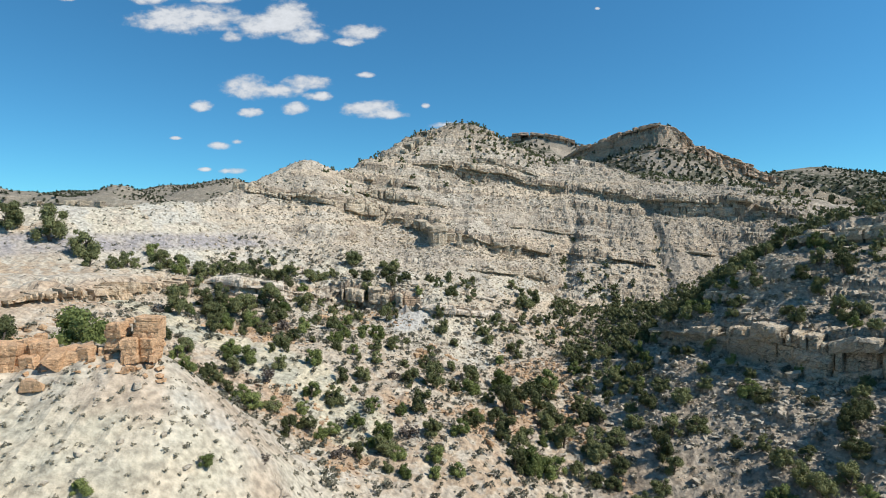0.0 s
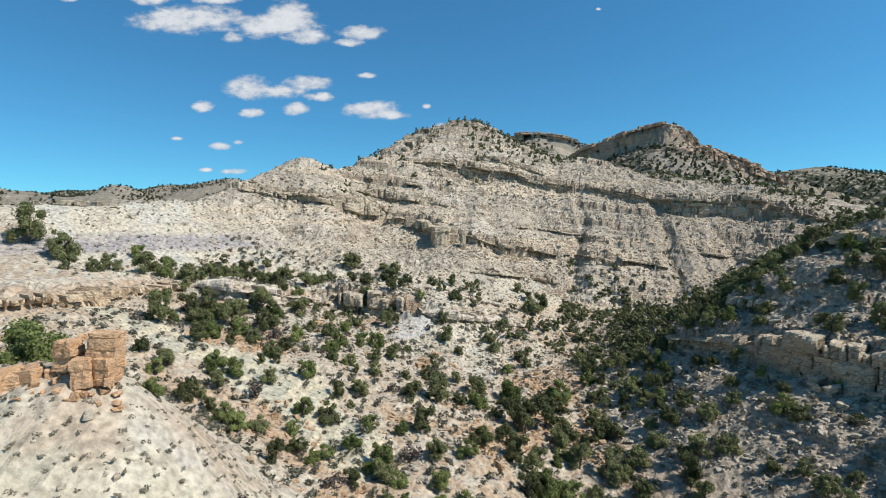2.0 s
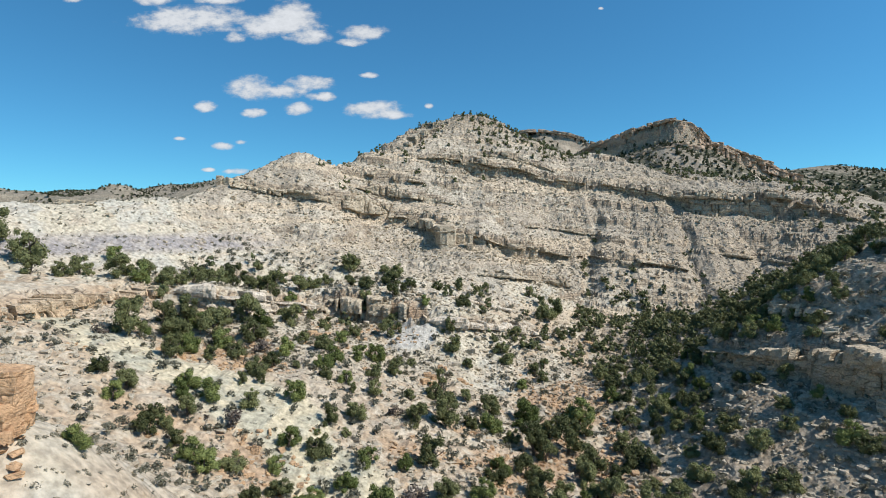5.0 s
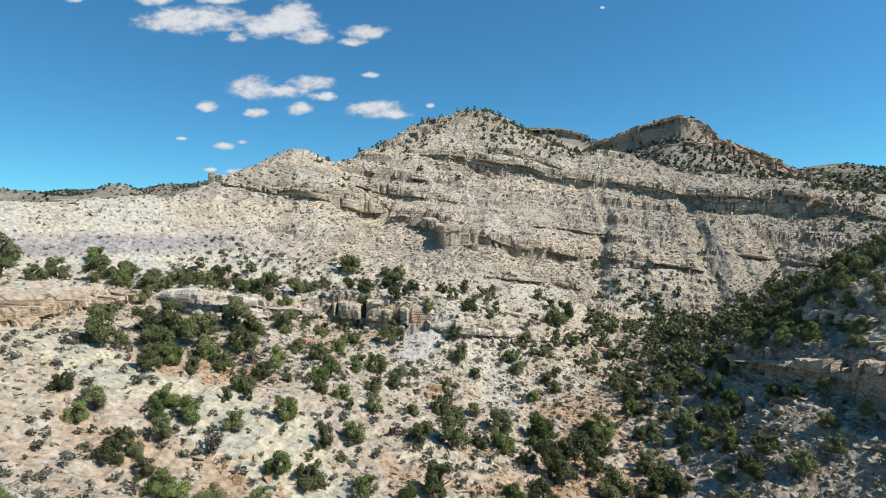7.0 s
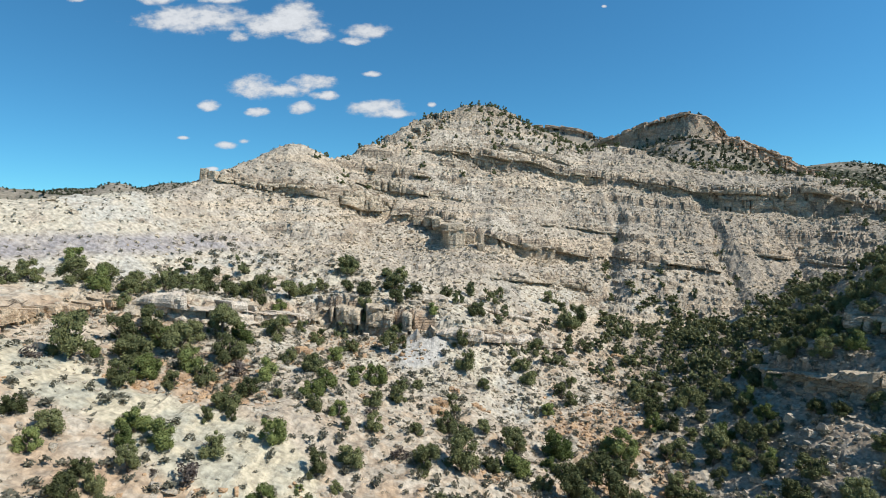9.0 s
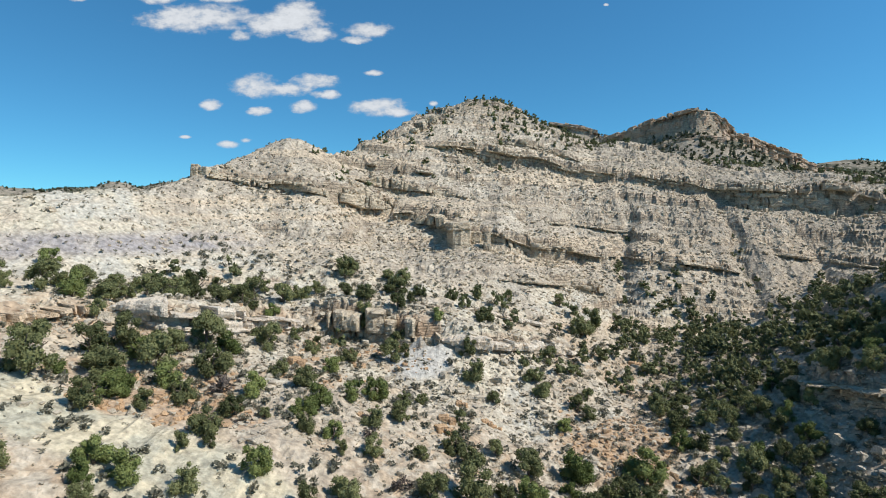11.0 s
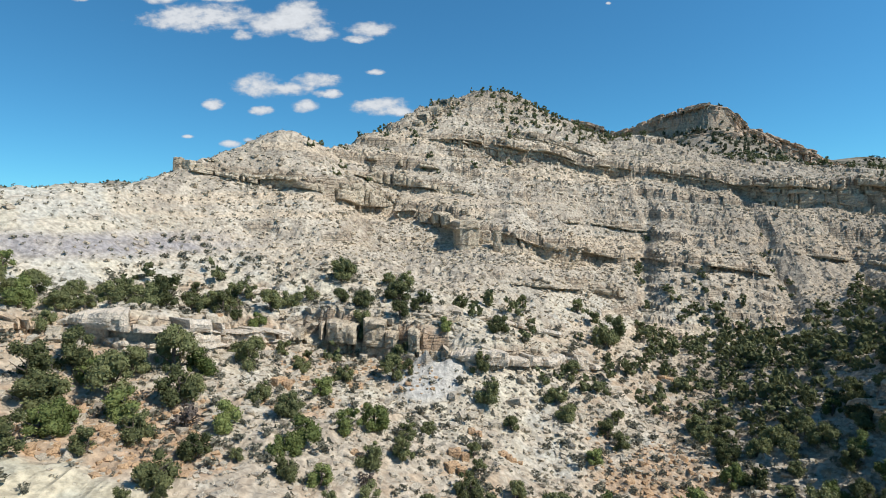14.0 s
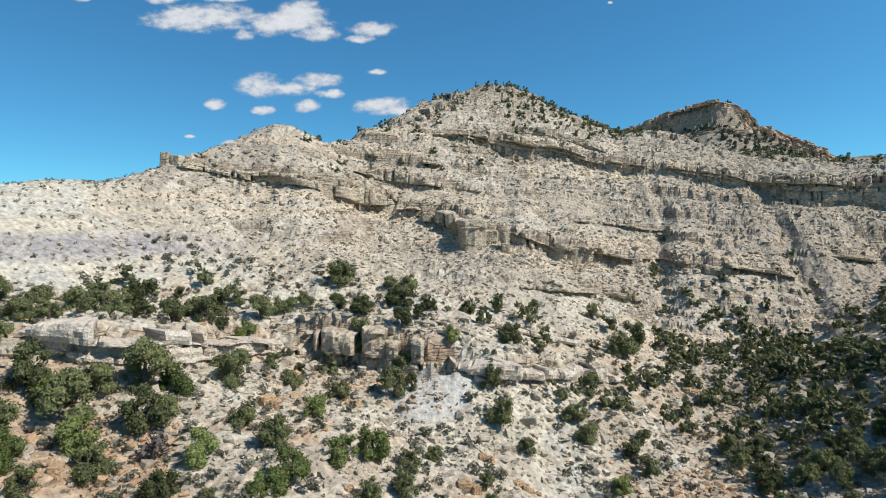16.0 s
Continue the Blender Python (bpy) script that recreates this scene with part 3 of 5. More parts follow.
def clay_cone(x, y):
    """A smooth fan of ash-grey clay, 1 at its top."""
    return np.clip(1 - np.hypot(x + 9.3, (y - 138.5) * 0.75) / 6.5, 0, 1) * smooth(140.5, 138.5, y)


def clay_bank(x, y):
    """The smooth clay slope across the draw, 1 where it is bare."""
    d, s, h = along([(-54, 97, 0), (-40, 95, 0), (-30, 92, 0), (-22, 91, 0), (-12, 80, 0)], x, y)
    return smooth(5.5, 3.5, np.abs(d + 2.5 * fbm(x, y, 7, 3, 511)))


def base_height(x, y):
    """The land without its cliffs."""
    z = lie(x, y)
    # rills that run down the mountain's long slope
    hill = smooth(150, 185, y) * smooth(330, 270, y) * smooth(-110, -60, x)
    wx = x + 5 * fbm(x, y, 30, 3, 431)
    fan = 0.35 + 0.65 * smooth(35, 60, x + 8 * fbm(x, y, 25, 2, 437)) * smooth(198, 208, y)
    z = z + hill * (1.0 * ridged(wx, 0.25 * y, 17, 3, 432) + 0.5 * fan * ridged(wx, 0.22 * y, 4.2, 2, 433))
    for k, line in enumerate(RAVINES):
        d, s, h = along(line, x + 2.0 * fbm(x, y, 9, 2, 436 + k), y)
        z = z - 0.65 * h * np.exp(-(d / 1.9) ** 2) + 0.2 * h * np.exp(-((np.abs(d) - 6) / 3.0) ** 2)
    calm = smooth(66, 56, y) * smooth(0, -10, x)
    cone = clay_cone(x, y)
    z = z + 2.4 * cone
    calm = np.maximum(calm, np.maximum(1.15 * smooth(0.0, 0.2, cone), clay_bank(x, y)))
    z = z + rough(x, y) * (1 - 0.7 * calm) + (0.4 + 0.6 * calm) * smooth(150, 130, y) * 0.32 * ridged(x + 0.5 * fbm(x, y, 6, 2, 435), 0.2 * y, 2.4, 2, 434)
    # thin ledges where level beds crop out, broken off here and there
    beds = z + 0.10 * x + 2.6 * fbm(x, y, 34, 3, 481)
    there = smooth(165, 185, y) * smooth(-60, -42, x) + 0.4 * smooth(120, 150, y) * smooth(175, 160, y) + 0.8 * smooth(28, 48, x) * smooth(175, 160, y)
    for period, amount, patch in ((6.7, 0.26, 16), (2.3, 0.42, 9)):
        u = beds / period - np.floor(beds / period)
        mask = np.clip(there, 0, 1) * smooth(-0.02, 0.3, fbm(x, y, patch, 3, 483 + int(period)))
        z = z + period * amount * mask * (smooth(0.43, 0.57, u) - u)
    return z


def ground_height(x, y, fine=True):
    x, y = np.asarray(x, float), np.asarray(y, float)
    z = base = base_height(x, y)
    for k, (line, reach, gaps) in enumerate(CLIFFS.values()):
        d, s, h = along(line, x, y)
        e = (base - np.interp(s, *LEVELS[k])) / FALL
        near = smooth(18, 9, np.abs(d))
        z = z + near * h * vigour(k, s) * (smooth(0.5, 2.4, e) - smooth(-0.75 * reach, reach, e))
    # the lie of the plan gives way to the distance
    w = smooth(280, 330, y) + smooth(-140, -230, x) + smooth(150, 230, x) + smooth(-30, -110, y)
    w = np.clip(w, 0, 1)
    return z * (1 - w) + far_land(x, y) * w

# ---------------------------------------------------------------- ground sheet
def growing(near, far, start, rate):
    out, step = [near], start
    sign = 1 if far > near else -1
    while (far - out[-1]) * sign > 0:
        out.append(out[-1] + sign * step)
        step *= rate
    return out[1:]


def from_arrays(name, verts, faces, material, smooth_faces=False):
    """A mesh from vertex and face arrays; faces of one size."""
    me = bpy.data.meshes.new(name)
    n, k = faces.shape
    me.vertices.add(len(verts))
    me.vertices.foreach_set("co", np.ascontiguousarray(verts, dtype=np.float32).ravel())
    me.loops.add(n * k)
    me.loops.foreach_set("vertex_index", np.ascontiguousarray(faces, dtype=np.int32).ravel())
    me.polygons.add(n)
    me.polygons.foreach_set("loop_start", np.arange(0, n * k, k, dtype=np.int32))
    me.polygons.foreach_set("use_smooth", np.full(n, smooth_faces))
    me.materials.append(material)
    me.update(calc_edges=True)
    return me


def add_attribute(me, name, values):
    me.attributes.new(name, "FLOAT", "POINT").data.foreach_set("value", np.ascontiguousarray(values, dtype=np.float32))


def zones(x, y, z, steep):
    """How far each spot is bare rock, orange, pale, mauve, dun or rubbly."""
    n1, n2 = fbm(x, y, 18, 4, 501), fbm(x, y, 7, 4, 511)
    rock = smooth(1.15, 1.9, steep + 0.35 * n2)
    mauve = smooth(3.0, 0.8, np.abs(z - 37.2 + 1.2 * n1)) * smooth(-38, -55, x) * smooth(90, 110, y) * smooth(180, 160, y)
    low = smooth(29, 25, z + 3 * n1) * smooth(40, 20, x + 6 * n1) * smooth(165, 150, y)
    red = low * smooth(0.0, 0.22, n1 + 0.6 * n2 + 0.02)
    red = red * (1 - smooth(70, 60, y) * smooth(5, -5, x))
    red = np.maximum(red, smooth(14, 4, np.hypot(x + 34, (y - 55) * 1.6)) * smooth(28, 30, z))
    red = np.maximum(red, 0.45 * smooth(24, 12, np.hypot(x + 26, y - 46)) * smooth(-0.3, 0.35, n2 + 0.5 * n1))
    d, s, h = along(CLIFFS["rusty"][0][:-1] + CLIFFS["ledge"][0][1:], x, y)
    red = np.maximum(red, 0.75 * smooth(7, 2, np.abs(d)) * smooth(-0.3, 0.3, n1 + 0.4))
    pale = np.maximum(smooth(0.0, 0.5, n1 + 0.2) * smooth(165, 150, y), 0.6 * smooth(20, 8, np.hypot(x + 24, y - 47)))
    pale = np.maximum(pale, smooth(36, 31, z) * smooth(100, 120, y) * smooth(180, 165, y) * smooth(-35, -55, x))
    pale = np.maximum(pale, 0.8 * smooth(160, 170, y) * smooth(200, 185, y) * smooth(30, 24, z))
    clay = smooth(116, 126, y) * smooth(172, 160, y) * smooth(18, 8, x + 5 * n1) * smooth(-0.35, 0.05, n2 + 0.3)
    red = red * (1 - 0.4 * clay)
    pale = np.maximum(pale * (1 - 0.9 * red), clay)
    pale = np.maximum(pale, smooth(11, 5, np.hypot(x + 13, (y - 137) * 0.9) + 3 * n2))
    pale = pale * (1 - 0.8 * smooth(28, 42, x + 5 * n1) * smooth(190, 165, y))
    # darker, browner tone over the east hillside, the gully and the mountain's east side
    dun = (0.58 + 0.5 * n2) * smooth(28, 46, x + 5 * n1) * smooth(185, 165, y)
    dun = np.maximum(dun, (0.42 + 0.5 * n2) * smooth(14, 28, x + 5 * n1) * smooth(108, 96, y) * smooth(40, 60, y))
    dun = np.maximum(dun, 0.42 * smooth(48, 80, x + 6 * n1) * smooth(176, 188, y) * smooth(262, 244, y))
    dun = np.maximum(dun, (0.22 + 0.3 * n1) * smooth(300, 420, y))
    dun = np.maximum(dun, 0.6 * smooth(70, 84, z + 4 * n1) * smooth(240, 260, y))
    wooded = smooth(380, 480, y) * np.maximum(0.3 * smooth(-150, -220, x), smooth(240, 320, x))
    wooded = np.maximum(wooded, 0.75 * smooth(300, 345, y) * smooth(-80, -20, x) * smooth(0.2, -0.2, n1))
    wash = smooth(0.1, -0.35, ridged(x + 5 * fbm(x, y, 30, 3, 431), 0.22 * y, 4.6, 2, 433) + 0.5 * n2) * smooth(150, 175, y) * smooth(300, 270, y)
    rubble = np.clip(0.45 + 0.5 * n1 + 0.35 * smooth(150, 170, y), 0, 1)
    soil = np.clip(0.62 + 1.1 * fbm(x, y, 11, 4, 521), 0, 1) * smooth(64, 72, y) * smooth(175, 160, y) * (1 - mauve) * (1 - 0.8 * clay)
    bare = clay_bank(x, y)
    ash = smooth(0.04, 0.22, clay_cone(x, y) + 0.05 * n2)
    red, soil = red * (1 - ash), soil * (1 - ash)
    bare = np.maximum(bare, 0.5 * smooth(22, 12, np.hypot(x + 27, y - 42)) * smooth(50, 46, y + 3 * n2))
    soil, red = soil * (1 - 0.9 * bare), red * (1 - 0.8 * bare)
    bedded = np.clip(smooth(152, 172, y) + 0.6 * smooth(50, 70, x) * smooth(60, 80, y), 0, 1) * smooth(330, 300, y)
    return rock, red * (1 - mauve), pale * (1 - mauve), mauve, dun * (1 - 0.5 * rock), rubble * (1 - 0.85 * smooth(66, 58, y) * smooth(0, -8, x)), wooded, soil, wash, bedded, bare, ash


def make_ground():
    xs = growing(-104, -4600, 0.5, 1.06)[::-1] + list(np.arange(-104, 136.01, 0.53)) + growing(136, 4600, 0.55, 1.045)
    ys = growing(38, -4600, 0.6, 1.16)[::-1]
    y = 38.0
    while y < 285:
        ys.append(y)
        y += 0.44 + 0.0011 * (y - 38)
    ys += growing(285, 620, 0.65, 1.012)
    ys += growing(ys[-1], 4600, 5, 1.04)
    gx, gy = np.meshgrid(np.array(xs), np.array(ys))
    z = ground_height(gx, gy)
    zx = np.gradient(z, axis=1) / np.gradient(gx, axis=1)
    zy = np.gradient(z, axis=0) / np.gradient(gy, axis=0)
    steep = np.hypot(zx, zy)
    # hard beds stand proud of soft ones on the faces
    out = 0.5 * smooth(0.9, 2.2, steep)
    bed = fbm(z * 1.0, 0.02 * gx + 0.02 * gy, 1.7, 3, 601)
    push = out * (0.75 * bed + 0.3 * fbm(gx, gy, 2.5, 2, 602))
    px, py = gx - push * zx / (steep + 0.2), gy - push * zy / (steep + 0.2)
    rows, cols = gx.shape
    i = np.arange(rows * cols).reshape(rows, cols)
    faces = np.stack([i[:-1, :-1], i[:-1, 1:], i[1:, 1:], i[1:, :-1]], -1).reshape(-1, 4)
    me = from_arrays("ground", np.stack([px, py, z], -1).reshape(-1, 3), faces, GROUND, False)
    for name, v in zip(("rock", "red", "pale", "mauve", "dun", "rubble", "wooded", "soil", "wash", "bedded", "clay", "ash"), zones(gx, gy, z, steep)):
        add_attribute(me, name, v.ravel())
    return np.array(xs), np.array(ys), z, tagged(new("ground", me), "pale tan desert ground with eroded slopes and sandstone ledges", "ground", kind="structure")


GRID_X, GRID_Y, GRID_Z, ground = make_ground()


# ---------------------------------------------------------------- helpers for things
rng = np.random.default_rng(11)


def height_at(x, y):
    """The ground sheet's height at places, taken between its points."""
    x, y = np.atleast_1d(np.asarray(x, float)), np.atleast_1d(np.asarray(y, float))
    i = np.clip(np.searchsorted(GRID_X, x) - 1, 0, len(GRID_X) - 2)
    j = np.clip(np.searchsorted(GRID_Y, y) - 1, 0, len(GRID_Y) - 2)
    u = (x - GRID_X[i]) / (GRID_X[i + 1] - GRID_X[i])
    v = (y - GRID_Y[j]) / (GRID_Y[j + 1] - GRID_Y[j])
    low, high = GRID_Z[j, i] * (1 - u) + GRID_Z[j, i + 1] * u, GRID_Z[j + 1, i] * (1 - u) + GRID_Z[j + 1, i + 1] * u
    return low * (1 - v) + high * v


def part(name, me, parent, label=""):
    ob = new(name, me)
    ob.parent = parent
    return tagged(ob, label)


def stamp(name, shapes, places, material, smooth_faces=False):
    """One mesh of many copies: shapes (verts, tris); places rows of shape, x, y, z, sx, sy, sz, turn, tip."""
    vs, fs, base = [], [], 0
    for k in range(len(shapes)):
        pick = places[places[:, 0] == k]
        if not len(pick):
            continue
        v, f = shapes[k]
        a, b = pick[:, 7], pick[:, 8]
        p = v[None] * pick[:, None, 4:7]
        y1 = p[..., 1] * np.cos(b)[:, None] - p[..., 2] * np.sin(b)[:, None]
        z1 = p[..., 1] * np.sin(b)[:, None] + p[..., 2] * np.cos(b)[:, None]
        x2 = p[..., 0] * np.cos(a)[:, None] - y1 * np.sin(a)[:, None]
        y2 = p[..., 0] * np.sin(a)[:, None] + y1 * np.cos(a)[:, None]
        q = np.stack([x2, y2, z1], -1) + pick[:, None, 1:4]
        vs.append(q.reshape(-1, 3))
        fs.append((f[None] + base + len(v) * np.arange(len(pick))[:, None, None]).reshape(-1, 3))
        base += len(v) * len(pick)
    return from_arrays(name, np.concatenate(vs), np.concatenate(fs), material, smooth_faces)


# ---------------------------------------------------------------- plants
def tufts(centres, out, size, rnd, blades=2):
    """Small pointed leaf sprays that stand out from a crown."""
    vs, fs = [], []
    n = len(centres)
    for k in range(blades):
        side = np.cross(out, rnd.normal(size=(n, 3)))
        side /= np.linalg.norm(side, axis=1)[:, None] + 1e-9
        tip = 0.55 * out + 0.9 * rnd.normal(size=(n, 3))
        tip /= np.linalg.norm(tip, axis=1)[:, None] + 1e-9
        s = size * rnd.uniform(0.7, 1.35, n)[:, None]
        a, b = centres - side * s * 0.5 - tip * s * 0.25, centres + side * s * 0.5 - tip * s * 0.25
        c, d = centres + tip * s * 0.75 + side * s * 0.22, centres + tip * s * 0.7 - side * s * 0.28
        m = 4 * n * k
        vs.append(np.stack([a, b, c, d], 1).reshape(-1, 3))
        i = m + 4 * np.arange(n)
        fs += [np.stack([i, i + 1, i + 2], 1), np.stack([i, i + 2, i + 3], 1)]
    return np.concatenate(vs), np.concatenate(fs)


def ball(rnd, rings=4, spokes=6):
    v = [(0, 0, -1)]
    for r in range(1, rings):
        t = math.pi * r / rings - math.pi / 2
        for s in range(spokes):
            a = 2 * math.pi * (s + 0.5 * r) / spokes
            v.append((math.cos(t) * math.cos(a), math.cos(t) * math.sin(a), math.sin(t)))
    v.append((0, 0, 1))
    f = []
    for s in range(spokes):
        f.append((0, 1 + (s + 1) % spokes, 1 + s))
        f.append((len(v) - 1, len(v) - 1 - spokes + s, len(v) - 1 - spokes + (s + 1) % spokes))
        for r in range(rings - 2):
            a, b = 1 + r * spokes + s, 1 + r * spokes + (s + 1) % spokes
            f += [(a, b, a + spokes), (b, b + spokes, a + spokes)]
    v = np.array(v) * rnd.uniform(0.85, 1.1, (len(v), 1))
    return v, np.array(f)


def crown_shape(seed, lobes, sprays, size, tall, core=True, blades=2):
    """A crown one metre in half width: uneven lobes set with leaf sprays."""
    rnd = np.random.default_rng(seed)
    ang = rnd.uniform(0, 2 * math.pi, lobes)
    rad = 0.62 * np.sqrt(rnd.uniform(0.02, 1, lobes))
    up = rnd.uniform(0.14, 1, lobes)
    rad = rad * np.clip(1.25 - 0.75 * np.abs(up - 0.35) ** 1.3, 0.2, 1.1)
    mid = np.stack([rad * np.cos(ang), rad * np.sin(ang), up * tall * 0.82], 1)
    r = rnd.uniform(0.24, 0.44, lobes) * (1.05 - 0.4 * up)
    vs, fs, base = [], [], 0
    if core:
        for m, q in zip(mid, r):
            v, f = ball(rnd, 3, 5)
            v = v * q * 0.8 * np.array((1, 1, 0.9)) + m
            vs.append(v), fs.append(f + base)
            base += len(v)
    share = np.maximum(1, (sprays * r ** 2 / (r ** 2).sum()).astype(int))
    for m, q, n in zip(mid, r, share):
        o = rnd.normal(size=(n, 3))
        o[:, 2] += 0.25
        o /= np.linalg.norm(o, axis=1)[:, None]
        c = m + o * q * rnd.uniform(0.62, 1.12, n)[:, None]
        c[:, 2] = np.maximum(c[:, 2], 0.03)
        v, f = tufts(c, o, size, rnd, blades)
        vs.append(v), fs.append(f + base)
        base += len(v)
    return np.concatenate(vs), np.concatenate(fs)


def limb(bm, points, radii, sides=6):
    rings = []
    for i, (p, r) in enumerate(zip(points, radii)):
        q = points[min(i + 1, len(points) - 1)] - points[max(i - 1, 0)]
        rot = Vector((0, 0, 1)).rotation_difference(q.normalized())
        rings.append([bm.verts.new(p + rot @ Vector((r * math.cos(2 * math.pi * k / sides), r * math.sin(2 * math.pi * k / sides), 0))) for k in range(sides)])
    for a, b in zip(rings[:-1], rings[1:]):
        for k in range(sides):
            bm.faces.new((a[k], a[(k + 1) % sides], b[(k + 1) % sides], b[k]))
    bm.faces.new(rings[-1])


def trunk_mesh(seed, tall, branches, reach=0.6, fine=0.02):
    rnd = random.Random(seed)
    bm = bmesh.new()
    p, pts = Vector((0, 0, -0.25)), []
    for k in range(5):
        pts.append(p.copy())
        p = p + Vector((rnd.uniform(-.09, .09), rnd.uniform(-.09, .09), tall * 0.75 / 4))
    limb(bm, pts, [0.10, 0.085, 0.07, 0.045, 0.015])
    for b in range(branches):
        s = pts[1 + b % 3] + Vector((0, 0, rnd.uniform(0, 0.1)))
        a = rnd.uniform(0, 6.28)
        e = s + Vector((math.cos(a) * reach, math.sin(a) * reach, rnd.uniform(0.15, 0.55) * tall * 0.6))
        m = (s + e) / 2 + Vector((rnd.uniform(-.08, .08), rnd.uniform(-.08, .08), rnd.uniform(-.1, .02)))
        limb(bm, [s, m, e], [0.04, 0.028, fine * 0.5], 4)
    me = bpy.data.meshes.new("trunk")
    bm.to_mesh(me)
    bm.free()
    me.materials.append(BARK)
    return me


def tree_proto(name, label, leaf, seed, lobes, sprays, size, tall, group):
    root = new(name)
    root.empty_display_size = 0.2
    v, f = crown_shape(seed, lobes, sprays, size, tall, True, 1)
    part("crown", from_arrays("crown", v, f, leaf), root)
    part("trunk", trunk_mesh(seed, tall, 5), root, "grey shaggy trunk with short limbs")
    return tagged(root, label, "tree", group)


def dead_proto(seed):
    root = new("dead_bush")
    v, f = crown_shape(seed, 9, 150, 0.16, 1.3, core=False)
    part("thicket", from_arrays("thicket", v * np.array((1, 1, 0.8)), f, DEAD_TWIG), root, "grey leafless twigs")
    part("trunk", trunk_mesh(seed, 1.3, 9, 0.75), root)
    return tagged(root, "grey-brown leafless shrub on stony ground", "shrub", "dead shrubs on the slopes")


JUNIPER = ("juniper_tree", "dark green bushy juniper tree on stony desert slope", JUNIPER_LEAF)
PINYON = ("pinyon_tree", "brighter green rounded pinyon tree on pale slope", BRIGHT_LEAF)
PROTOS = [tree_proto(*JUNIPER, 21, 15, 2600, 0.07, 1.75, "junipers of the valley"), tree_proto(*JUNIPER, 22, 12, 2600, 0.07, 2.1, "junipers of the valley"),
          tree_proto(*JUNIPER, 23, 17, 2600, 0.07, 1.5, "junipers of the valley"), tree_proto(*JUNIPER, 24, 13, 2600, 0.07, 1.9, "junipers of the valley"),
          tree_proto(*JUNIPER, 26, 14, 2600, 0.07, 1.35, "junipers of the valley"),
          tree_proto(*PINYON, 25, 13, 2600, 0.07, 1.9, "pinyons of the valley"), tree_proto(*PINYON, 27, 15, 2600, 0.07, 1.6, "pinyons of the valley")]
DEAD = [dead_proto(31), dead_proto(32)]
used = set()


def plant(protos, k, x, y, width, sink=0.12):
    z = float(height_at(x, y)[0])
    m = pose(x, y, z - sink, 0, 0, rng.uniform(0, 360)) @ Matrix.Diagonal((width / 2, width / 2, width / 2 * rng.uniform(0.85, 1.15), 1))
    if (id(protos), k) in used:
        return copy_thing(protos[k], m @ Matrix.Diagonal((*(1 / v for v in protos[k].scale), 1)))
    used.add((id(protos), k))
    protos[k].matrix_basis = m
    return protos[k]


# Trees where they stand: x, y and the crown's width.
TREES_SPUR = [(-26.7, 41, 1.7), (-20.2, 46.9, 1.6), (-25.7, 56.1, 2), (-46, 58, 4.4), (-38.5, 59.5, 6), (-19.5, 70.3, 2.8), (-4.8, 72.4, 2.2), (-7.2, 72.5, 1.9),
              (-11.5, 73.3, 2.6), (-1.3, 73.9, 2.2), (-6, 75, 2.3), (1.9, 75.3, 2.7), (-17, 75.7, 2), (-26.2, 75.8, 3.3), (-8, 76.1, 3.8), (-1.4, 76.9, 3.1),
              (-28.1, 77, 3.4), (-10.3, 77.1, 2), (-15.7, 77.8, 2.7), (-19.1, 77.9, 3.1), (-24.3, 78.9, 3.2), (-8.7, 79.2, 3.5), (-31.2, 80.2, 2.4), (-34.3, 80.3, 2.9),
              (-12.8, 81.3, 2.9)]
TREES_DRAW = [(-20.4, 81.8, 2.5), (-1.8, 82, 3.3), (-33.3, 82.4, 2.2), (2.6, 82.8, 3), (-34.9, 83.3, 2.3), (-39.9, 83.7, 2.5), (17.2, 83.7, 4.2), (13.3, 84.5, 5.1),
              (-32.4, 85.8, 2.6), (-20.3, 86, 3.1), (-16.9, 86, 3.5), (-10.7, 86, 2.9), (-39.9, 86.4, 3.1), (-43.3, 86.6, 2.5), (-6.6, 86.8, 2.3), (-34.2, 88.1, 2.5),
              (10.2, 89.1, 4.5), (-17.7, 89.5, 1.1), (-31.3, 90.1, 3.6), (-26.6, 90.6, 2.9), (-34.6, 90.9, 3.3), (-14.5, 91.3, 1.5), (-16.8, 92.4, 2.7), (5.6, 92.7, 3.2),
              (-22.2, 95.1, 3.4)]
TREES_GROVE = [(-13.8, 95.8, 3.5), (-29.5, 95.8, 1.6), (-27.3, 97.2, 1.6), (-5.5, 98.3, 3.6), (-40.3, 98.5, 3.3), (-6.5, 100.7, 2.5), (-47.8, 101.1, 4.8), (-1.7, 101.2, 5.1),
               (-36.2, 101.9, 2.5), (-15.6, 102.4, 1.7), (20.1, 102.7, 4.8), (-41.3, 103.2, 3.6), (11.3, 103.4, 4.8), (-12.5, 103.8, 2.9), (-47.1, 104.3, 2.6), (8.4, 104.5, 2.9),
               (-20, 104.8, 2.6), (-16.9, 105, 2.6), (-24.6, 105.1, 1.6), (2.1, 105.1, 2.9), (-40.6, 105.8, 3), (-34.4, 106.3, 3), (-7.5, 106.4, 2.2), (5.2, 106.5, 4.2),
               (17.4, 107, 6)]
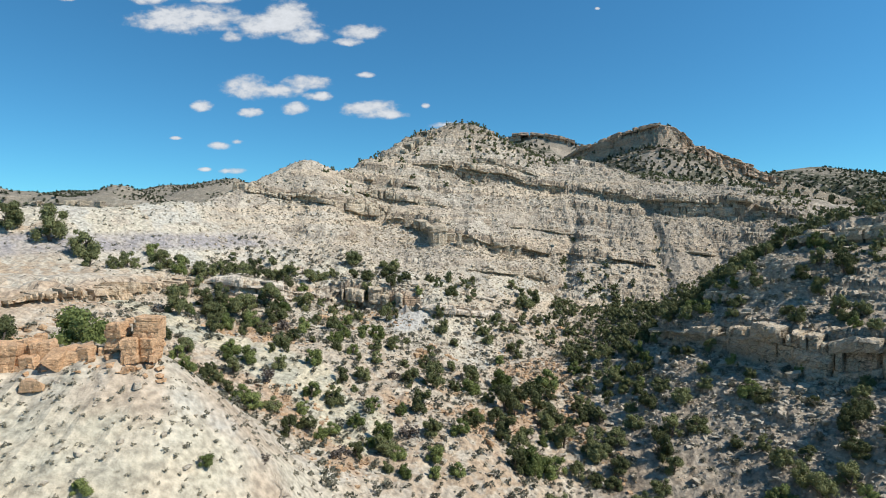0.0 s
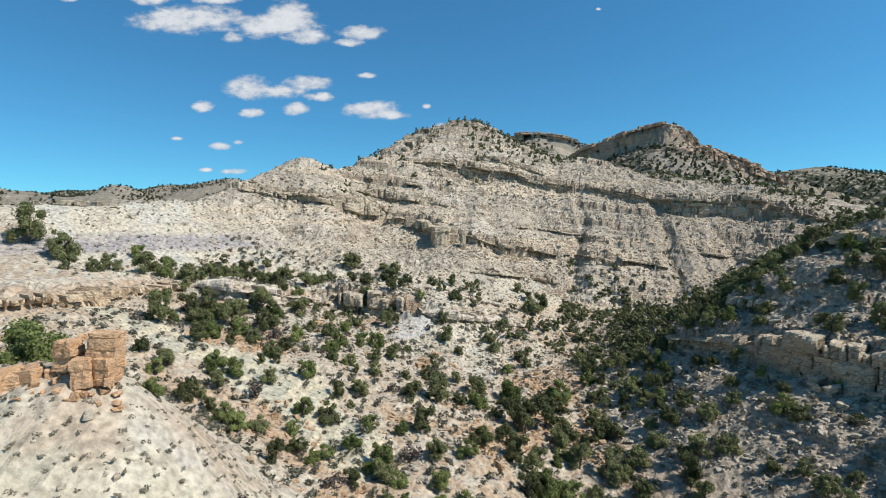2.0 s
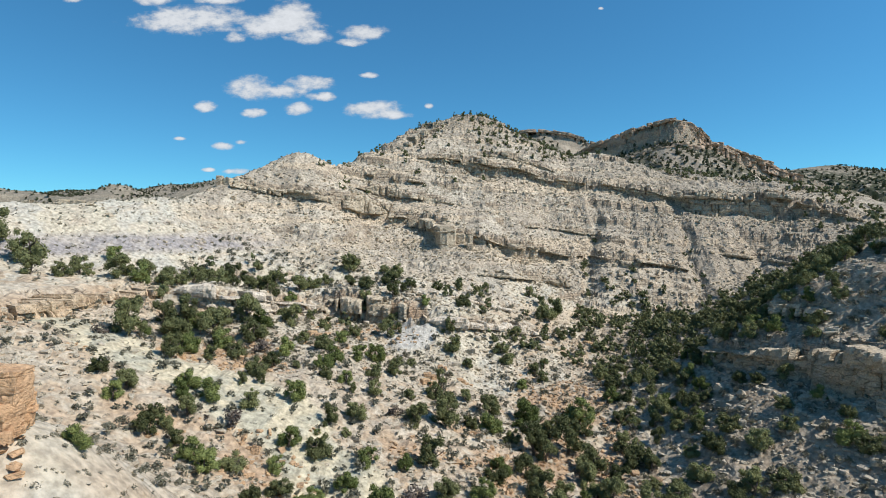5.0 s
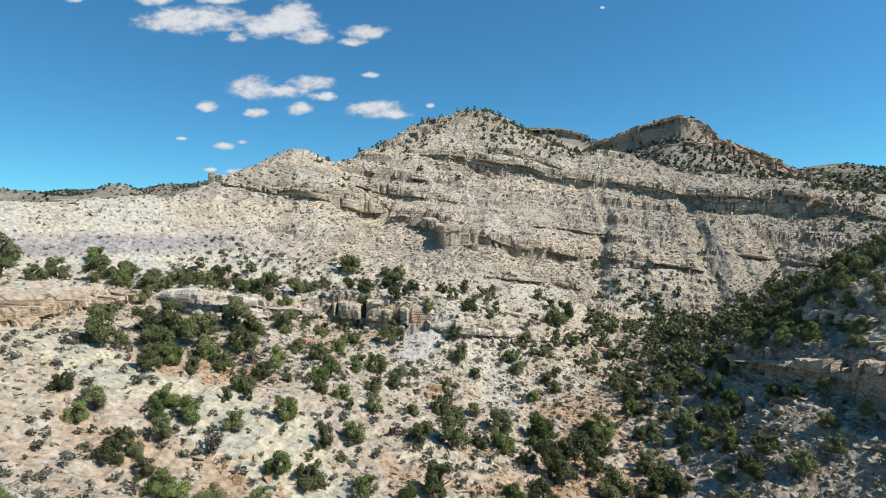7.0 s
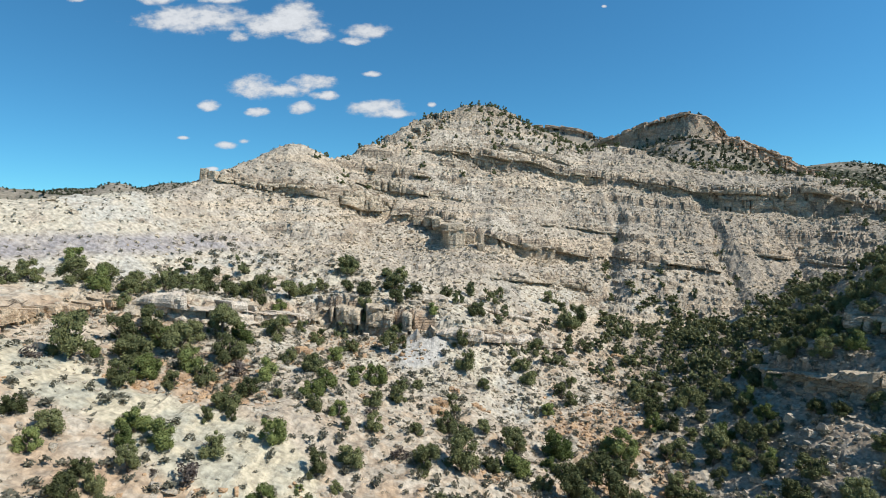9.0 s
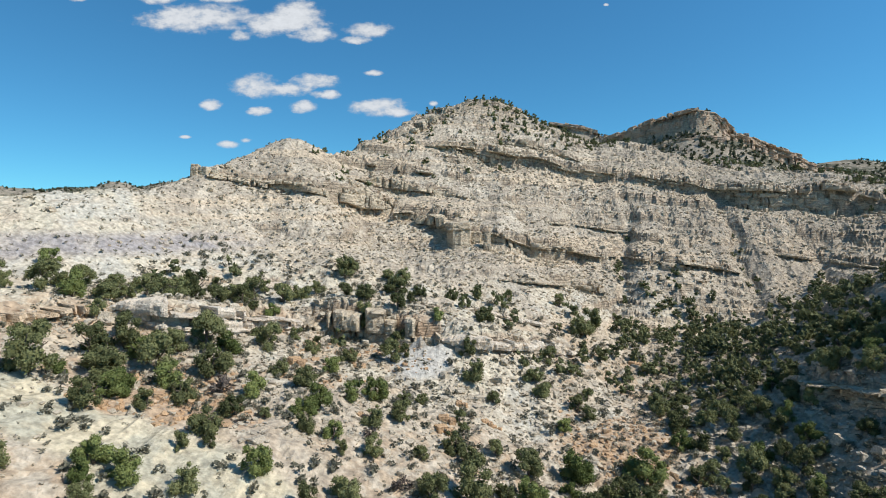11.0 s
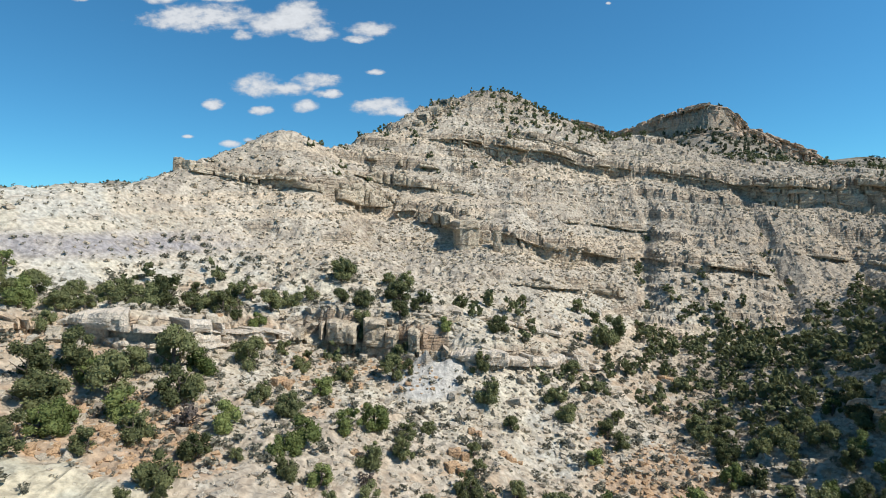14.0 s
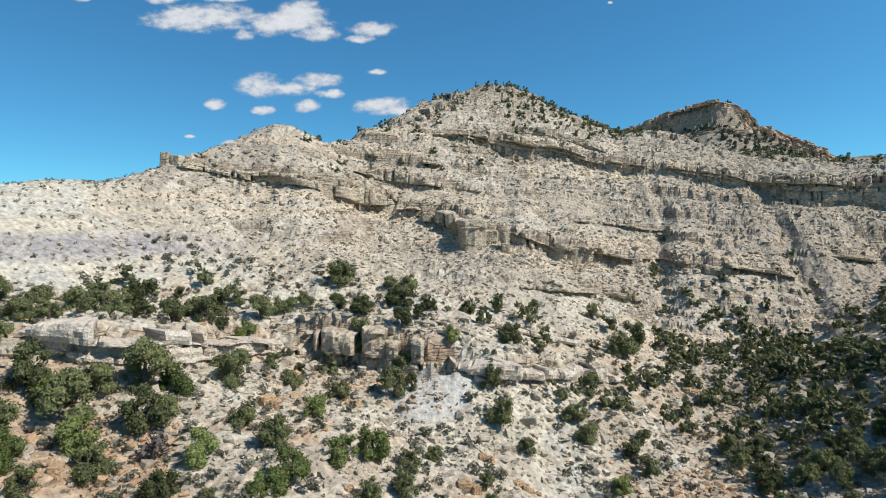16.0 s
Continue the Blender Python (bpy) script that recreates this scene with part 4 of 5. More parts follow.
TREES_LEDGE = [(-21.7, 107.2, 2.3), (-44.7, 108, 4.6), (-19.6, 109.2, 3.9), (-1.7, 109.2, 3.4), (-13.2, 109.7, 3.1), (-37.1, 109.8, 3.9), (10.4, 110.1, 2.8), (-27.5, 110.6, 3.5),
               (15.1, 110.6, 3.9), (-47.7, 111.1, 4), (-54.2, 111.2, 2.4), (5.5, 111.9, 4.3), (17.3, 112, 4), (-10.2, 112.9, 2.9), (-40.5, 113.1, 4.9), (1.6, 113.7, 2.3),
               (-43.5, 114.2, 4.1), (-34.3, 114.2, 4.1), (-22.3, 114.2, 3.6), (-16, 114.7, 3.3), (12.2, 115.1, 4.6), (-2.4, 115.2, 2), (-46.1, 115.3, 4.2), (-40.8, 117.1, 3.4),
               (21.5, 117.1, 6)]
TREES_RIM = [(-2.8, 117.9, 2.1), (-27, 118.1, 3.1), (-14.1, 118.6, 3.8), (-36.9, 118.7, 4.8), (-10.4, 119.2, 2.6), (-52.3, 119.4, 2.6), (-34.8, 121.1, 3.6), (-8, 122.8, 2.2),
             (-21.9, 125.7, 3.4), (-30.9, 126.9, 4.2), (2.5, 129.1, 2.4), (17.4, 130.5, 3), (-20.2, 131.9, 3), (-0.2, 132.4, 4.1), (-26.3, 132.8, 3.1), (10.8, 134.2, 3.7),
             (-13.7, 135, 4.2), (-29.5, 135.6, 2.7), (18.9, 137.1, 2.6), (9.8, 137.3, 3.8), (-1.1, 138.1, 3.5), (-13.4, 142.1, 4.5), (13.9, 145, 3.5), (23.7, 162.7, 5.4)]
TREES_BENCH = [(-94.1, 121.5, 6.2), (-85.3, 121.9, 7), (-77.9, 121.9, 5.8), (-58, 122.9, 4.2), (-62, 123.1, 4.3), (-45.8, 129.3, 4.2), (-48.7, 129.4, 4.2), (-44.4, 131.7, 4.7),
               (-57, 131.9, 3.5), (-41.9, 133.8, 3.8), (-69.3, 134.6, 3.8), (-40.2, 139.5, 3.5), (-38.7, 141.8, 2.5), (-35.7, 142.9, 3.1), (-19.6, 145.5, 4.5), (-23.1, 145.5, 2.5),
               (2.2, 146.2, 4), (-35.5, 150.5, 2.2), (-10.1, 153.9, 3.2), (-14.3, 158.6, 5), (-26, 160.8, 5.4), (26.8, 166.3, 5), (21.4, 175.2, 3.3)]
TREES_CLAY = [(-52.3, 138.1, 3.1), (-49.9, 139.7, 3.5), (-48.7, 150.1, 2.4), (-42.4, 142.1, 4.4), (-40.2, 145.2, 4.5), (-34.9, 146.3, 4.4), (-39.9, 151.4, 2.8), (-32.5, 150.4, 4.1), (-30.1, 153.4, 3.3), (-23.9, 148.7, 3.1), (-19.8, 148.4, 4.3), (-14.9, 154.1, 5.0), (-17.2, 162.0, 3.0), (-3.9, 155.4, 3.2), (-11.3, 149.3, 2.6), (-6.2, 144.1, 2.9), (-13.7, 145.6, 3.8), (8.9, 168.2, 2.6)]
DEAD_BUSHES = [(-27.1, 86.6, 3.5), (-5.0, 81.2, 4.1), (-13.3, 71.2, 3.6), (-17.1, 53.2, 1.4), (-31.8, 110.9, 4.0), (-50.2, 97.6, 2.9), (-9.0, 99.2, 2.9), (-13.2, 106.5, 2.2), (-30.4, 86.5, 1.3)]
stand = []
for x, y, w in TREES_SPUR + TREES_DRAW + TREES_GROVE + TREES_LEDGE + TREES_RIM + TREES_BENCH + TREES_CLAY:
    k = int(rng.choice([0, 1, 2, 3, 4, 0, 1, 3])) if rng.random() > (0.45 if y < 95 else 0.25) else int(rng.choice([5, 6]))
    w *= 1.25 if 95 < y < 125 and x < -28 else 1.1
    plant(PROTOS, k, x, y, w)
    stand.append((x, y, w))
for i, (x, y, w) in enumerate(DEAD_BUSHES):
    plant(DEAD, i % 2, x, y, w)
    stand.append((x, y, w))


def wood(x, y, z):
    """How thickly trees stand at a place, 0 to 1."""
    d, s, h = along([(14, 66, 0), (20, 90, 0), (28, 100, 0), (34, 114, 0), (35, 135, 0), (38, 155, 0), (46, 170, 0), (54, 177, 0)], x, y)
    n = fbm(x, y, 14, 3, 701)
    gully = (0.45 + 0.5 * smooth(104, 120, y)) * smooth(11, 4, np.abs(d) + 4 * n) * (1 - 0.7 * smooth(102, 92, y) * smooth(24, 34, x))
    gully = gully * (1 - 0.65 * smooth(34, 26, x + 3 * n) * smooth(105, 115, y))
    east = (0.6 + 0.5 * smooth(30, 20, z) + 0.4 * smooth(110, 125, y)) * (1 - 0.6 * smooth(112, 98, y)) * smooth(24, 40, x) * smooth(205, 180, y) * smooth(-0.35, 0.3, n) * smooth(60, 85, y)
    bench = 0.16 * smooth(29.0, 30, z) * smooth(33.2, 32.2, z) * smooth(-15, -30, x) * smooth(112, 118, y) * smooth(160, 150, y)
    foot = 0.13 * smooth(28, 22, z) * smooth(135, 145, y) * smooth(180, 168, y) * smooth(-30, -20, x)
    draw = 0.03 * smooth(85, 95, y) * smooth(150, 140, y) * smooth(-52, -46, x) * smooth(28, 26, z)
    draw = np.maximum(draw, 0.06 * smooth(-8, 0, x) * smooth(24, 16, x) * smooth(78, 84, y) * smooth(116, 106, y))
    top = 0.95 * smooth(2, 16, x) * smooth(66, 44, x) * smooth(66, 72, z) * smooth(238, 250, y) * smooth(300, 280, y)
    top = np.maximum(top, 0.3 * smooth(-26, -18, x) * smooth(0, -6, x) * smooth(76, 78, z))
    upper = 0.10 * smooth(50, 56, z) * smooth(180, 190, y) * smooth(20, 0, x) * smooth(-50, -40, x)
    past = 0.55 * smooth(118, 135, x) * smooth(190, 205, y) * smooth(420, 300, y)
    cut = 0 * x
    for line in RAVINES[:2]:
        d, s, h = along(line, x, y)
        cut = np.maximum(cut, 0.25 * smooth(4, 1, np.abs(d)) * smooth(1.5, 2.5, h) * smooth(225, 205, y))
    saddle = 0.7 * smooth(82, 96, x) * smooth(124, 110, x) * smooth(238, 246, y) * smooth(290, 260, y)
    slope = (0.2 + 0.3 * smooth(-0.2, 0.3, n)) * smooth(16, 24, x) * smooth(72, 62, x) * smooth(66, 72, y) * smooth(104, 96, y)
    out = np.maximum(gully, slope)
    for v in (east, bench, foot, draw, top, upper, past, saddle, cut):
        out = np.maximum(out, v)
    return out * smooth(60, 66, y)


def spread(n, x0, x1, y0, y1, rule, gap, keep):
    """Places thrown at random, thinned by a rule and kept apart."""
    x, y = rng.uniform(x0, x1, n), rng.uniform(y0, y1, n)
    z = height_at(x, y)
    e = height_at(x + 0.8, y), height_at(x, y + 0.8)
    steep = np.hypot(e[0] - z, e[1] - z) / 0.8 * (y < 320)
    ok = (rng.random(n) < rule(x, y, z)) & (steep < 1.3)
    out = []
    cell = {}
    for px, py, pz in zip(x[ok], y[ok], z[ok]):
        key = (int(px // gap), int(py // gap))
        near = [q for i in (-1, 0, 1) for j in (-1, 0, 1) for q in cell.get((key[0] + i, key[1] + j), ())]
        if all((px - a) ** 2 + (py - b) ** 2 > gap * gap for a, b in near):
            cell.setdefault(key, []).append((px, py))
            out.append((px, py, pz))
    return out[:keep]


taken = np.array(stand)
wild = [p for p in spread(13000, -100, 150, 60, 300, wood, 2.1, 3200) if ((taken[:, 0] - p[0]) ** 2 + (taken[:, 1] - p[1]) ** 2).min() > 5]
near_trees = sorted((p for p in wild if p[0] < 75 and p[1] < 165), key=lambda p: p[1])[:240]
for x, y, z in near_trees:
    k = int(rng.integers(0, 5)) if rng.random() > 0.1 else int(rng.choice([5, 6]))
    plant(PROTOS, k, x, y, rng.uniform(2.4, 4.6))
chosen = set(near_trees)
rest = np.array([p for p in wild if p not in chosen])
simple = [crown_shape(40 + k, 6, 110, 0.24, 1.6 + 0.1 * k, True, 1) for k in range(4)]


def far_rule(x, y, z):
    n = fbm(x, y, 60, 3, 711) + 0.5 * smooth(120, 60, np.hypot(x - 190, y - 420))
    return smooth(-0.45, 0.35, n) * np.maximum(smooth(300, 330, y), smooth(150, 170, x) * smooth(170, 230, y))


far = np.array(spread(36000, -60, 420, 240, 680, far_rule, 3.2, 9500))
hills = np.array(spread(70000, -1250, -180, 420, 1250, lambda x, y, z: smooth(-0.45, 0.25, fbm(x, y, 90, 3, 712)), 4.5, 24000)
                 + spread(16000, 250, 900, 420, 1000, lambda x, y, z: smooth(-0.7, 0.1, fbm(x, y, 90, 3, 713)), 5, 7000))


def rows_of(p, lo, hi, kinds, squash=1.0, sink=0.15):
    n = len(p)
    w = rng.uniform(lo, hi, n) / 2
    return np.column_stack([rng.integers(0, kinds, n), p[:, 0], p[:, 1], p[:, 2] - sink, w, w * rng.uniform(0.85, 1.15, n), w * squash * rng.uniform(0.8, 1.2, n), rng.uniform(0, 6.28, n), 0 * w])


ob = new("juniper_scrub", stamp("juniper_scrub", simple, np.concatenate([rows_of(rest[rest[:, 1] < 195], 2.4, 4.8, 4), rows_of(rest[rest[:, 1] >= 195], 1.7, 3.4, 4)]), SCRUB_LEAF))
tagged(ob, "scattered dark green junipers on the mountain and ridge", "trees", kind="stuff")
blob = [crown_shape(50 + k, 3, 9, 0.95, 1.3, False, 1) for k in range(3)]
ob = new("distant_woodland", stamp("distant_woodland", blob, np.concatenate([rows_of(far, 2.2, 4.6, 3), rows_of(hills, 3.6, 7.0, 3, 0.8)]), WOODLAND_LEAF))
tagged(ob, "far dark green woodland on the butte and mesas", "trees", kind="stuff")


def shrub_rule(x, y, z):
    n = fbm(x, y, 9, 3, 721)
    return np.clip(0.55 + 0.7 * n, 0.05, 1)


def spur_rule(x, y, z):
    return smooth(66, 58, y) * smooth(2, -8, x) * np.clip(0.7 + 0.5 * fbm(x, y, 5, 2, 723), 0.1, 1)


shrub = [crown_shape(60 + k, 4, 44, 0.3, 0.9, False, 1) for k in range(5)]
low = [crown_shape(70 + k, 3, 11, 0.6, 1.0, False, 1) for k in range(4)]
a = np.array(spread(7500, -60, 70, 38, 135, shrub_rule, 0.9, 4200) + spread(1500, -50, 0, 38, 64, spur_rule, 0.8, 700))
b = np.array(spread(26000, -110, 140, 110, 275, lambda x, y, z: shrub_rule(x, y, z) * (1 - 0.65 * smooth(165, 150, y) * smooth(24, 14, x)), 1.0, 13000) + spread(4200, -115, -48, 118, 188, lambda x, y, z: np.clip(0.75 + 0.4 * fbm(x, y, 9, 3, 724), 0, 1), 1.5, 2600))
ob = new("sagebrush", stamp("sagebrush", shrub, rows_of(a, 0.4, 1.05, 5, 0.9, 0.08), SHRUB_LEAF))
tagged(ob, "small grey-brown desert shrubs dotted over pale slopes", "shrubs", kind="stuff")
c = np.array(spread(6500, -60, 66, 60, 165, lambda x, y, z: np.clip(0.42 + 0.9 * fbm(x, y, 16, 3, 722), 0.05, 1), 1.6, 2000))
bushy = [crown_shape(90 + k, 5, 70, 0.26, 1.0, False, 1) for k in range(4)]
ob = new("grey_brush", stamp("grey_brush", bushy, rows_of(c, 1.0, 2.7, 4, 0.9, 0.08), BRUSH_LEAF))
tagged(ob, "waist-high grey-green brush between the junipers", "shrubs", kind="stuff")
ob = new("mountain_shrubs", stamp("mountain_shrubs", low, rows_of(b, 0.6, 1.35, 4, 0.8, 0.06), SHRUB_LEAF))
tagged(ob, "small dark shrubs dotted over the mountain slope", "shrubs", kind="stuff")


# ---------------------------------------------------------------- rocks
def hull_shape(seed, flat=0.8, points=20):
    """An angular block about one metre across, as vertex and triangle arrays."""
    rnd = np.random.default_rng(seed)
    p = rnd.uniform(-1, 1, (points, 3))
    p = np.sign(p) * np.abs(p) ** 0.35 * np.array((0.55, 0.45, 0.5 * flat)) * rnd.uniform(0.8, 1.15, (points, 3))
    bm = bmesh.new()
    for q in p:
        bm.verts.new(q)
    res = bmesh.ops.convex_hull(bm, input=bm.verts)
    bmesh.ops.delete(bm, geom=list({g for g in res["geom_interior"] + res["geom_unused"] if isinstance(g, bmesh.types.BMVert)}), context="VERTS")
    bmesh.ops.triangulate(bm, faces=bm.faces)
    bm.verts.index_update()
    v = np.array([q.co[:] for q in bm.verts])
    f = np.array([[q.index for q in face.verts] for face in bm.faces])
    bm.free()
    return v, f


STONES = [hull_shape(80 + k, 0.45 + 0.1 * (k % 5)) for k in range(14)]


def scree_rule(x, y, z):
    n = fbm(x, y, 12, 4, 731)
    v = np.clip(0.25 + 0.8 * n, 0.03, 1) * (1 - 0.88 * smooth(64, 54, y) * smooth(5, -5, x))
    for key in ("upper", "west", "cave", "ledge", "broken", "rusty", "east", "step"):
        d, s, h = along(CLIFFS[key][0], x, y)
        v = np.maximum(v, 0.9 * smooth(16, 4, np.abs(d + 6)) * (h > 1))
    v = v * (1 - 0.93 * np.maximum(clay_bank(x, y), smooth(0.0, 0.15, clay_cone(x, y))))
    return v * (1 - 0.75 * smooth(-38, -50, x) * smooth(140, 155, y))


def stone_rows(p, size, tilt=0.35):
    n = len(p)
    s = size(n)
    return np.column_stack([rng.integers(0, len(STONES), n), p[:, 0], p[:, 1], p[:, 2] + 0.08 * s, s, s * rng.uniform(0.7, 1.2, n), s * rng.uniform(0.6, 1.1, n), rng.uniform(0, 6.28, n), rng.normal(0, tilt, n)])


small = lambda n: np.clip(rng.lognormal(-0.75, 0.45, n), 0.25, 1.6)
p = np.array(spread(45000, -60, 80, 40, 150, scree_rule, 0.45, 10000))
ob = new("scree", stamp("scree", STONES, stone_rows(p, small), PALE_STONE))
tagged(ob, "loose angular sandstone rubble on the valley slopes", "rubble", kind="stuff")
p = np.array(spread(60000, -100, 140, 145, 272, scree_rule, 0.55, 16000))
ob = new("talus", stamp("talus", STONES, stone_rows(p, lambda n: 1.05 * small(n)), SANDSTONE))
tagged(ob, "tan talus blocks strewn over the mountain slope", "rubble", kind="stuff")

p = np.array(spread(16000, -62, 30, 66, 150, lambda x, y, z: smooth(29, 25, z) * smooth(146, 126, y) * smooth(0.0, 0.3, fbm(x, y, 18, 4, 501) + 0.3 * fbm(x, y, 7, 4, 511)), 0.5, 4200))
ob = new("brown_rubble", stamp("brown_rubble", STONES, stone_rows(p, small), BROWN_STONE))
tagged(ob, "loose orange-brown sandstone rubble below the ledges", "rubble", kind="stuff")

STONE_MESHES = {mat.name: [from_arrays("boulder", *STONES[k], mat) for k in range(10)] for mat in (SANDSTONE, PALE_STONE, ORANGE_STONE)}


def boulder(mat, x, y, size, label, group, lift=0.12, flat=1.0):
    ob = new("boulder", STONE_MESHES[mat.name][int(rng.integers(0, 10))])
    z = float(height_at(x, y)[0])
    ob.matrix_basis = pose(x, y, z + lift * size, rng.normal(0, 9), rng.normal(0, 9), rng.uniform(0, 360)) @ Matrix.Diagonal((size, size * rng.uniform(0.7, 1.1), size * flat * rng.uniform(0.7, 1.1), 1))
    return tagged(ob, label, "boulder", group)


# slabs broken from the ledges
def below(key, spread_out):
    """A place near the foot of a ledge."""
    line = CLIFFS[key][0]
    i, t = int(rng.integers(1, len(line) - 1)), rng.random()
    a, b = line[i - 1], line[i]
    nx, ny = -(b[1] - a[1]), b[0] - a[0]
    off = rng.normal(-1.5, spread_out) / math.hypot(nx, ny)
    return a[0] + t * (b[0] - a[0]) + nx * off, a[1] + t * (b[1] - a[1]) + ny * off


for key, mat, count, low_size, high_size, label in (
        ("ledge", PALE_STONE, 45, 1.0, 2.6, "pale blocky sandstone boulder below a ledge"),
        ("east", SANDSTONE, 35, 0.8, 2.4, "grey-tan boulder fallen below the shaded cliff"),
        ("step", PALE_STONE, 20, 0.9, 2.0, "pale sandstone block on an outcrop")):
    for _ in range(count):
        boulder(mat, *below(key, 3.0), rng.uniform(low_size, high_size), label, "boulders of the " + key + " ledge")
p = np.array([below(key, 4.0) for key in ("west", "cave", "upper", "low") for _ in range(70)])
p = np.column_stack([p, height_at(p[:, 0], p[:, 1])])
ob = new("ledge_debris", stamp("ledge_debris", STONES, stone_rows(p, lambda n: rng.uniform(0.5, 1.7, n), 0.2), SANDSTONE))
tagged(ob, "tan sandstone blocks fallen below the mountain ledges", "rubble", kind="stuff")


# ---------------------------------------------------------------- ledges of bedded sandstone
def soften(v, m):
    pad = np.concatenate([np.full(m, v[0]), v, np.full(m, v[-1])])
    return np.convolve(pad, np.ones(2 * m + 1) / (2 * m + 1), "valid")


def block_mesh(x, y, nx, ny, front, back, z0, z1, s, jut, seed, rnd, material, origin):
    """One block of a bed: a run of the cliff line with a broken, weathered front, closed all round."""
    n = len(x)
    tall = float(np.mean(z1 - z0))
    bands = int(np.clip(tall / 0.42, 2, 9))
    end = np.zeros(n)
    end[[0, -1]] = rnd.uniform(0.2, 0.9, 2) * jut
    rows = [(back + 0 * x, z0)]
    for k in range(bands + 1):
        f = k / bands
        z = z0 + f * (z1 - z0)
        worn = (0.30 if k == bands else 0.16 if k == 0 else 0.0) * min(1.0, tall) * rnd.uniform(0.5, 1.2)
        chip = jut * (0.5 * fbm(s, 1.7 * (z - origin[2]), 3.2, 4, seed) + 0.55 * fbm(s, 0.25 * (z - origin[2]), 2.4, 2, seed + 3) + 0.12 * rnd.normal(size=n))
        rows.append((front + worn + end + chip, z + (0.10 * rnd.normal(size=n) if k == bands else 0)))
    rows.append((back + 0 * x, z1 + 0.05))
    m = len(rows)
    v = (np.stack([np.stack([x + nx * off, y + ny * off, z + 0 * x], -1) for off, z in rows], 1) - origin).reshape(-1, 3)
    i = np.arange(n * m).reshape(n, m)
    j = np.roll(np.arange(m), -1)
    faces = np.stack([i[:-1], i[1:], i[1:][:, j], i[:-1][:, j]], -1).reshape(-1, 4)
    caps = [[i[q, 0], i[q, k], i[q, k + 1], i[q, m - 1]] for q in (0, n - 1) for k in range(1, m - 2)]
    return from_arrays("rock_block", v, np.concatenate([faces, np.array(caps)]), material)


def build_ledge(label, material, x, y, nx, ny, level, tall, beds, jut, rnd, long, hollow=1.0, deep=3.6):
    """A band of beds, bottom to top (share of the height, how far proud), each broken into blocks, along a line of places
    with their uphill normals. Hollows cut the beds below the cap."""
    cuts = np.concatenate([[0], np.cumsum([b[0] for b in beds])])
    cuts = cuts / cuts[-1]
    root = tagged(new("rock_ledge"), label, "rock ledge", "sandstone ledges")
    c = len(x) // 2
    root.location = (x[c], y[c], level[c])
    origin = np.array(root.location)
    n, seed = len(x), int(rnd.integers(1, 9000))
    s = np.concatenate([[0], np.cumsum(np.hypot(np.diff(x), np.diff(y)))])
    step = s[-1] / (n - 1)
    bend = 1.0 * jut * fbm(s, 0 * s, 9, 3, seed + 1)
    bite = 1.3 * hollow * smooth(0.0, 0.3, fbm(s, 0 * s, 10, 3, seed + 2))
    for j, (share, proud) in enumerate(beds):
        cap = j == len(beds) - 1
        stretch = 0.9 + 0.7 * fbm(s, 0 * s, 7, 2, seed + 5 + j)
        low = cuts[j] - (0.45 if j == 0 else 0) + (0.04 * fbm(s, 0 * s, 10, 2, seed + 30 + j) if j else 0)
        high = cuts[j + 1] + (0.04 * fbm(s, 0 * s, 10, 2, seed + 31 + j) if not cap else 0.05 * fbm(s, 0 * s, 5, 3, seed + 60))
        i = 0
        while i < n - 2:
            m = max(3, int(np.clip(rnd.exponential(0.7) + 0.2, 0, 2.2) * long * (0.5 + share) / step))
            k = min(n, i + m)
            if n - k < 3:
                k = n
            q = slice(i, k)
            here = float(tall[q].mean())
            lost = rnd.random() < (0.16 if cap else 0.05)
            lift = rnd.normal(0, 0.13) * min(1.0, 4 / here) if cap else 0.0
            if k - i >= 3 and here > 0.35 and not lost:
                tuck = rnd.normal(0, 0.16) * jut if rnd.random() < 0.75 else rnd.normal(0.3, 0.45) * jut
                front = -0.6 - proud * stretch[q] + bend[q] + tuck + (0 if cap else bite[q])
                z0, z1 = level[q] + tall[q] * (low if np.isscalar(low) else low[q]) - 0.5 * tall[q] - 0.03, level[q] + tall[q] * (high[q] + lift - 0.5)
                part("rock_block", block_mesh(x[q], y[q], nx[q], ny[q], front, 0.6 + deep, z0, np.maximum(z1, z0 + 0.12), s[q], jut, seed, rnd, material, origin), root)
            i = (k if rnd.random() < 0.35 else k - 1) if k < n else n
    return root


def ledge(key, label, material, beds, jut=0.5, seed=0, long=4.5, hollow=1.0, step=0.45, deep=3.6):
    rnd = np.random.default_rng(900 + seed)
    k = list(CLIFFS).index(key)
    line, reach, gaps = CLIFFS[key]
    pts = []
    for (ax, ay, ah), (bx, by, bh) in zip(line[:-1], line[1:]):
        m = max(2, int(math.hypot(bx - ax, by - ay) / step))
        pts += [(ax + (bx - ax) * i / m, ay + (by - ay) * i / m) for i in range(m)]
    pts = np.array(pts)
    x, y = soften(pts[:, 0], 3), soften(pts[:, 1], 3)
    tx, ty = np.gradient(x), np.gradient(y)
    ln = np.hypot(tx, ty)
    nx, ny = soften(-ty / ln, 4), soften(tx / ln, 4)
    d, s, h = along(line, x, y)
    level, tall = np.interp(s, *LEVELS[k]), h * vigour(k, s)
    offs = np.arange(-8, 8.01, 0.5)
    base = np.stack([base_height(x + nx * o, y + ny * o) for o in offs], 1) - level[:, None]
    to = soften(offs[np.argmin(np.abs(base) + 0.08 * np.abs(offs)[None], 1)], 3)
    x, y = x + nx * to, y + ny * to
    return build_ledge(label, material, x, y, nx, ny, level, tall, beds, jut, rnd, long, hollow, deep)


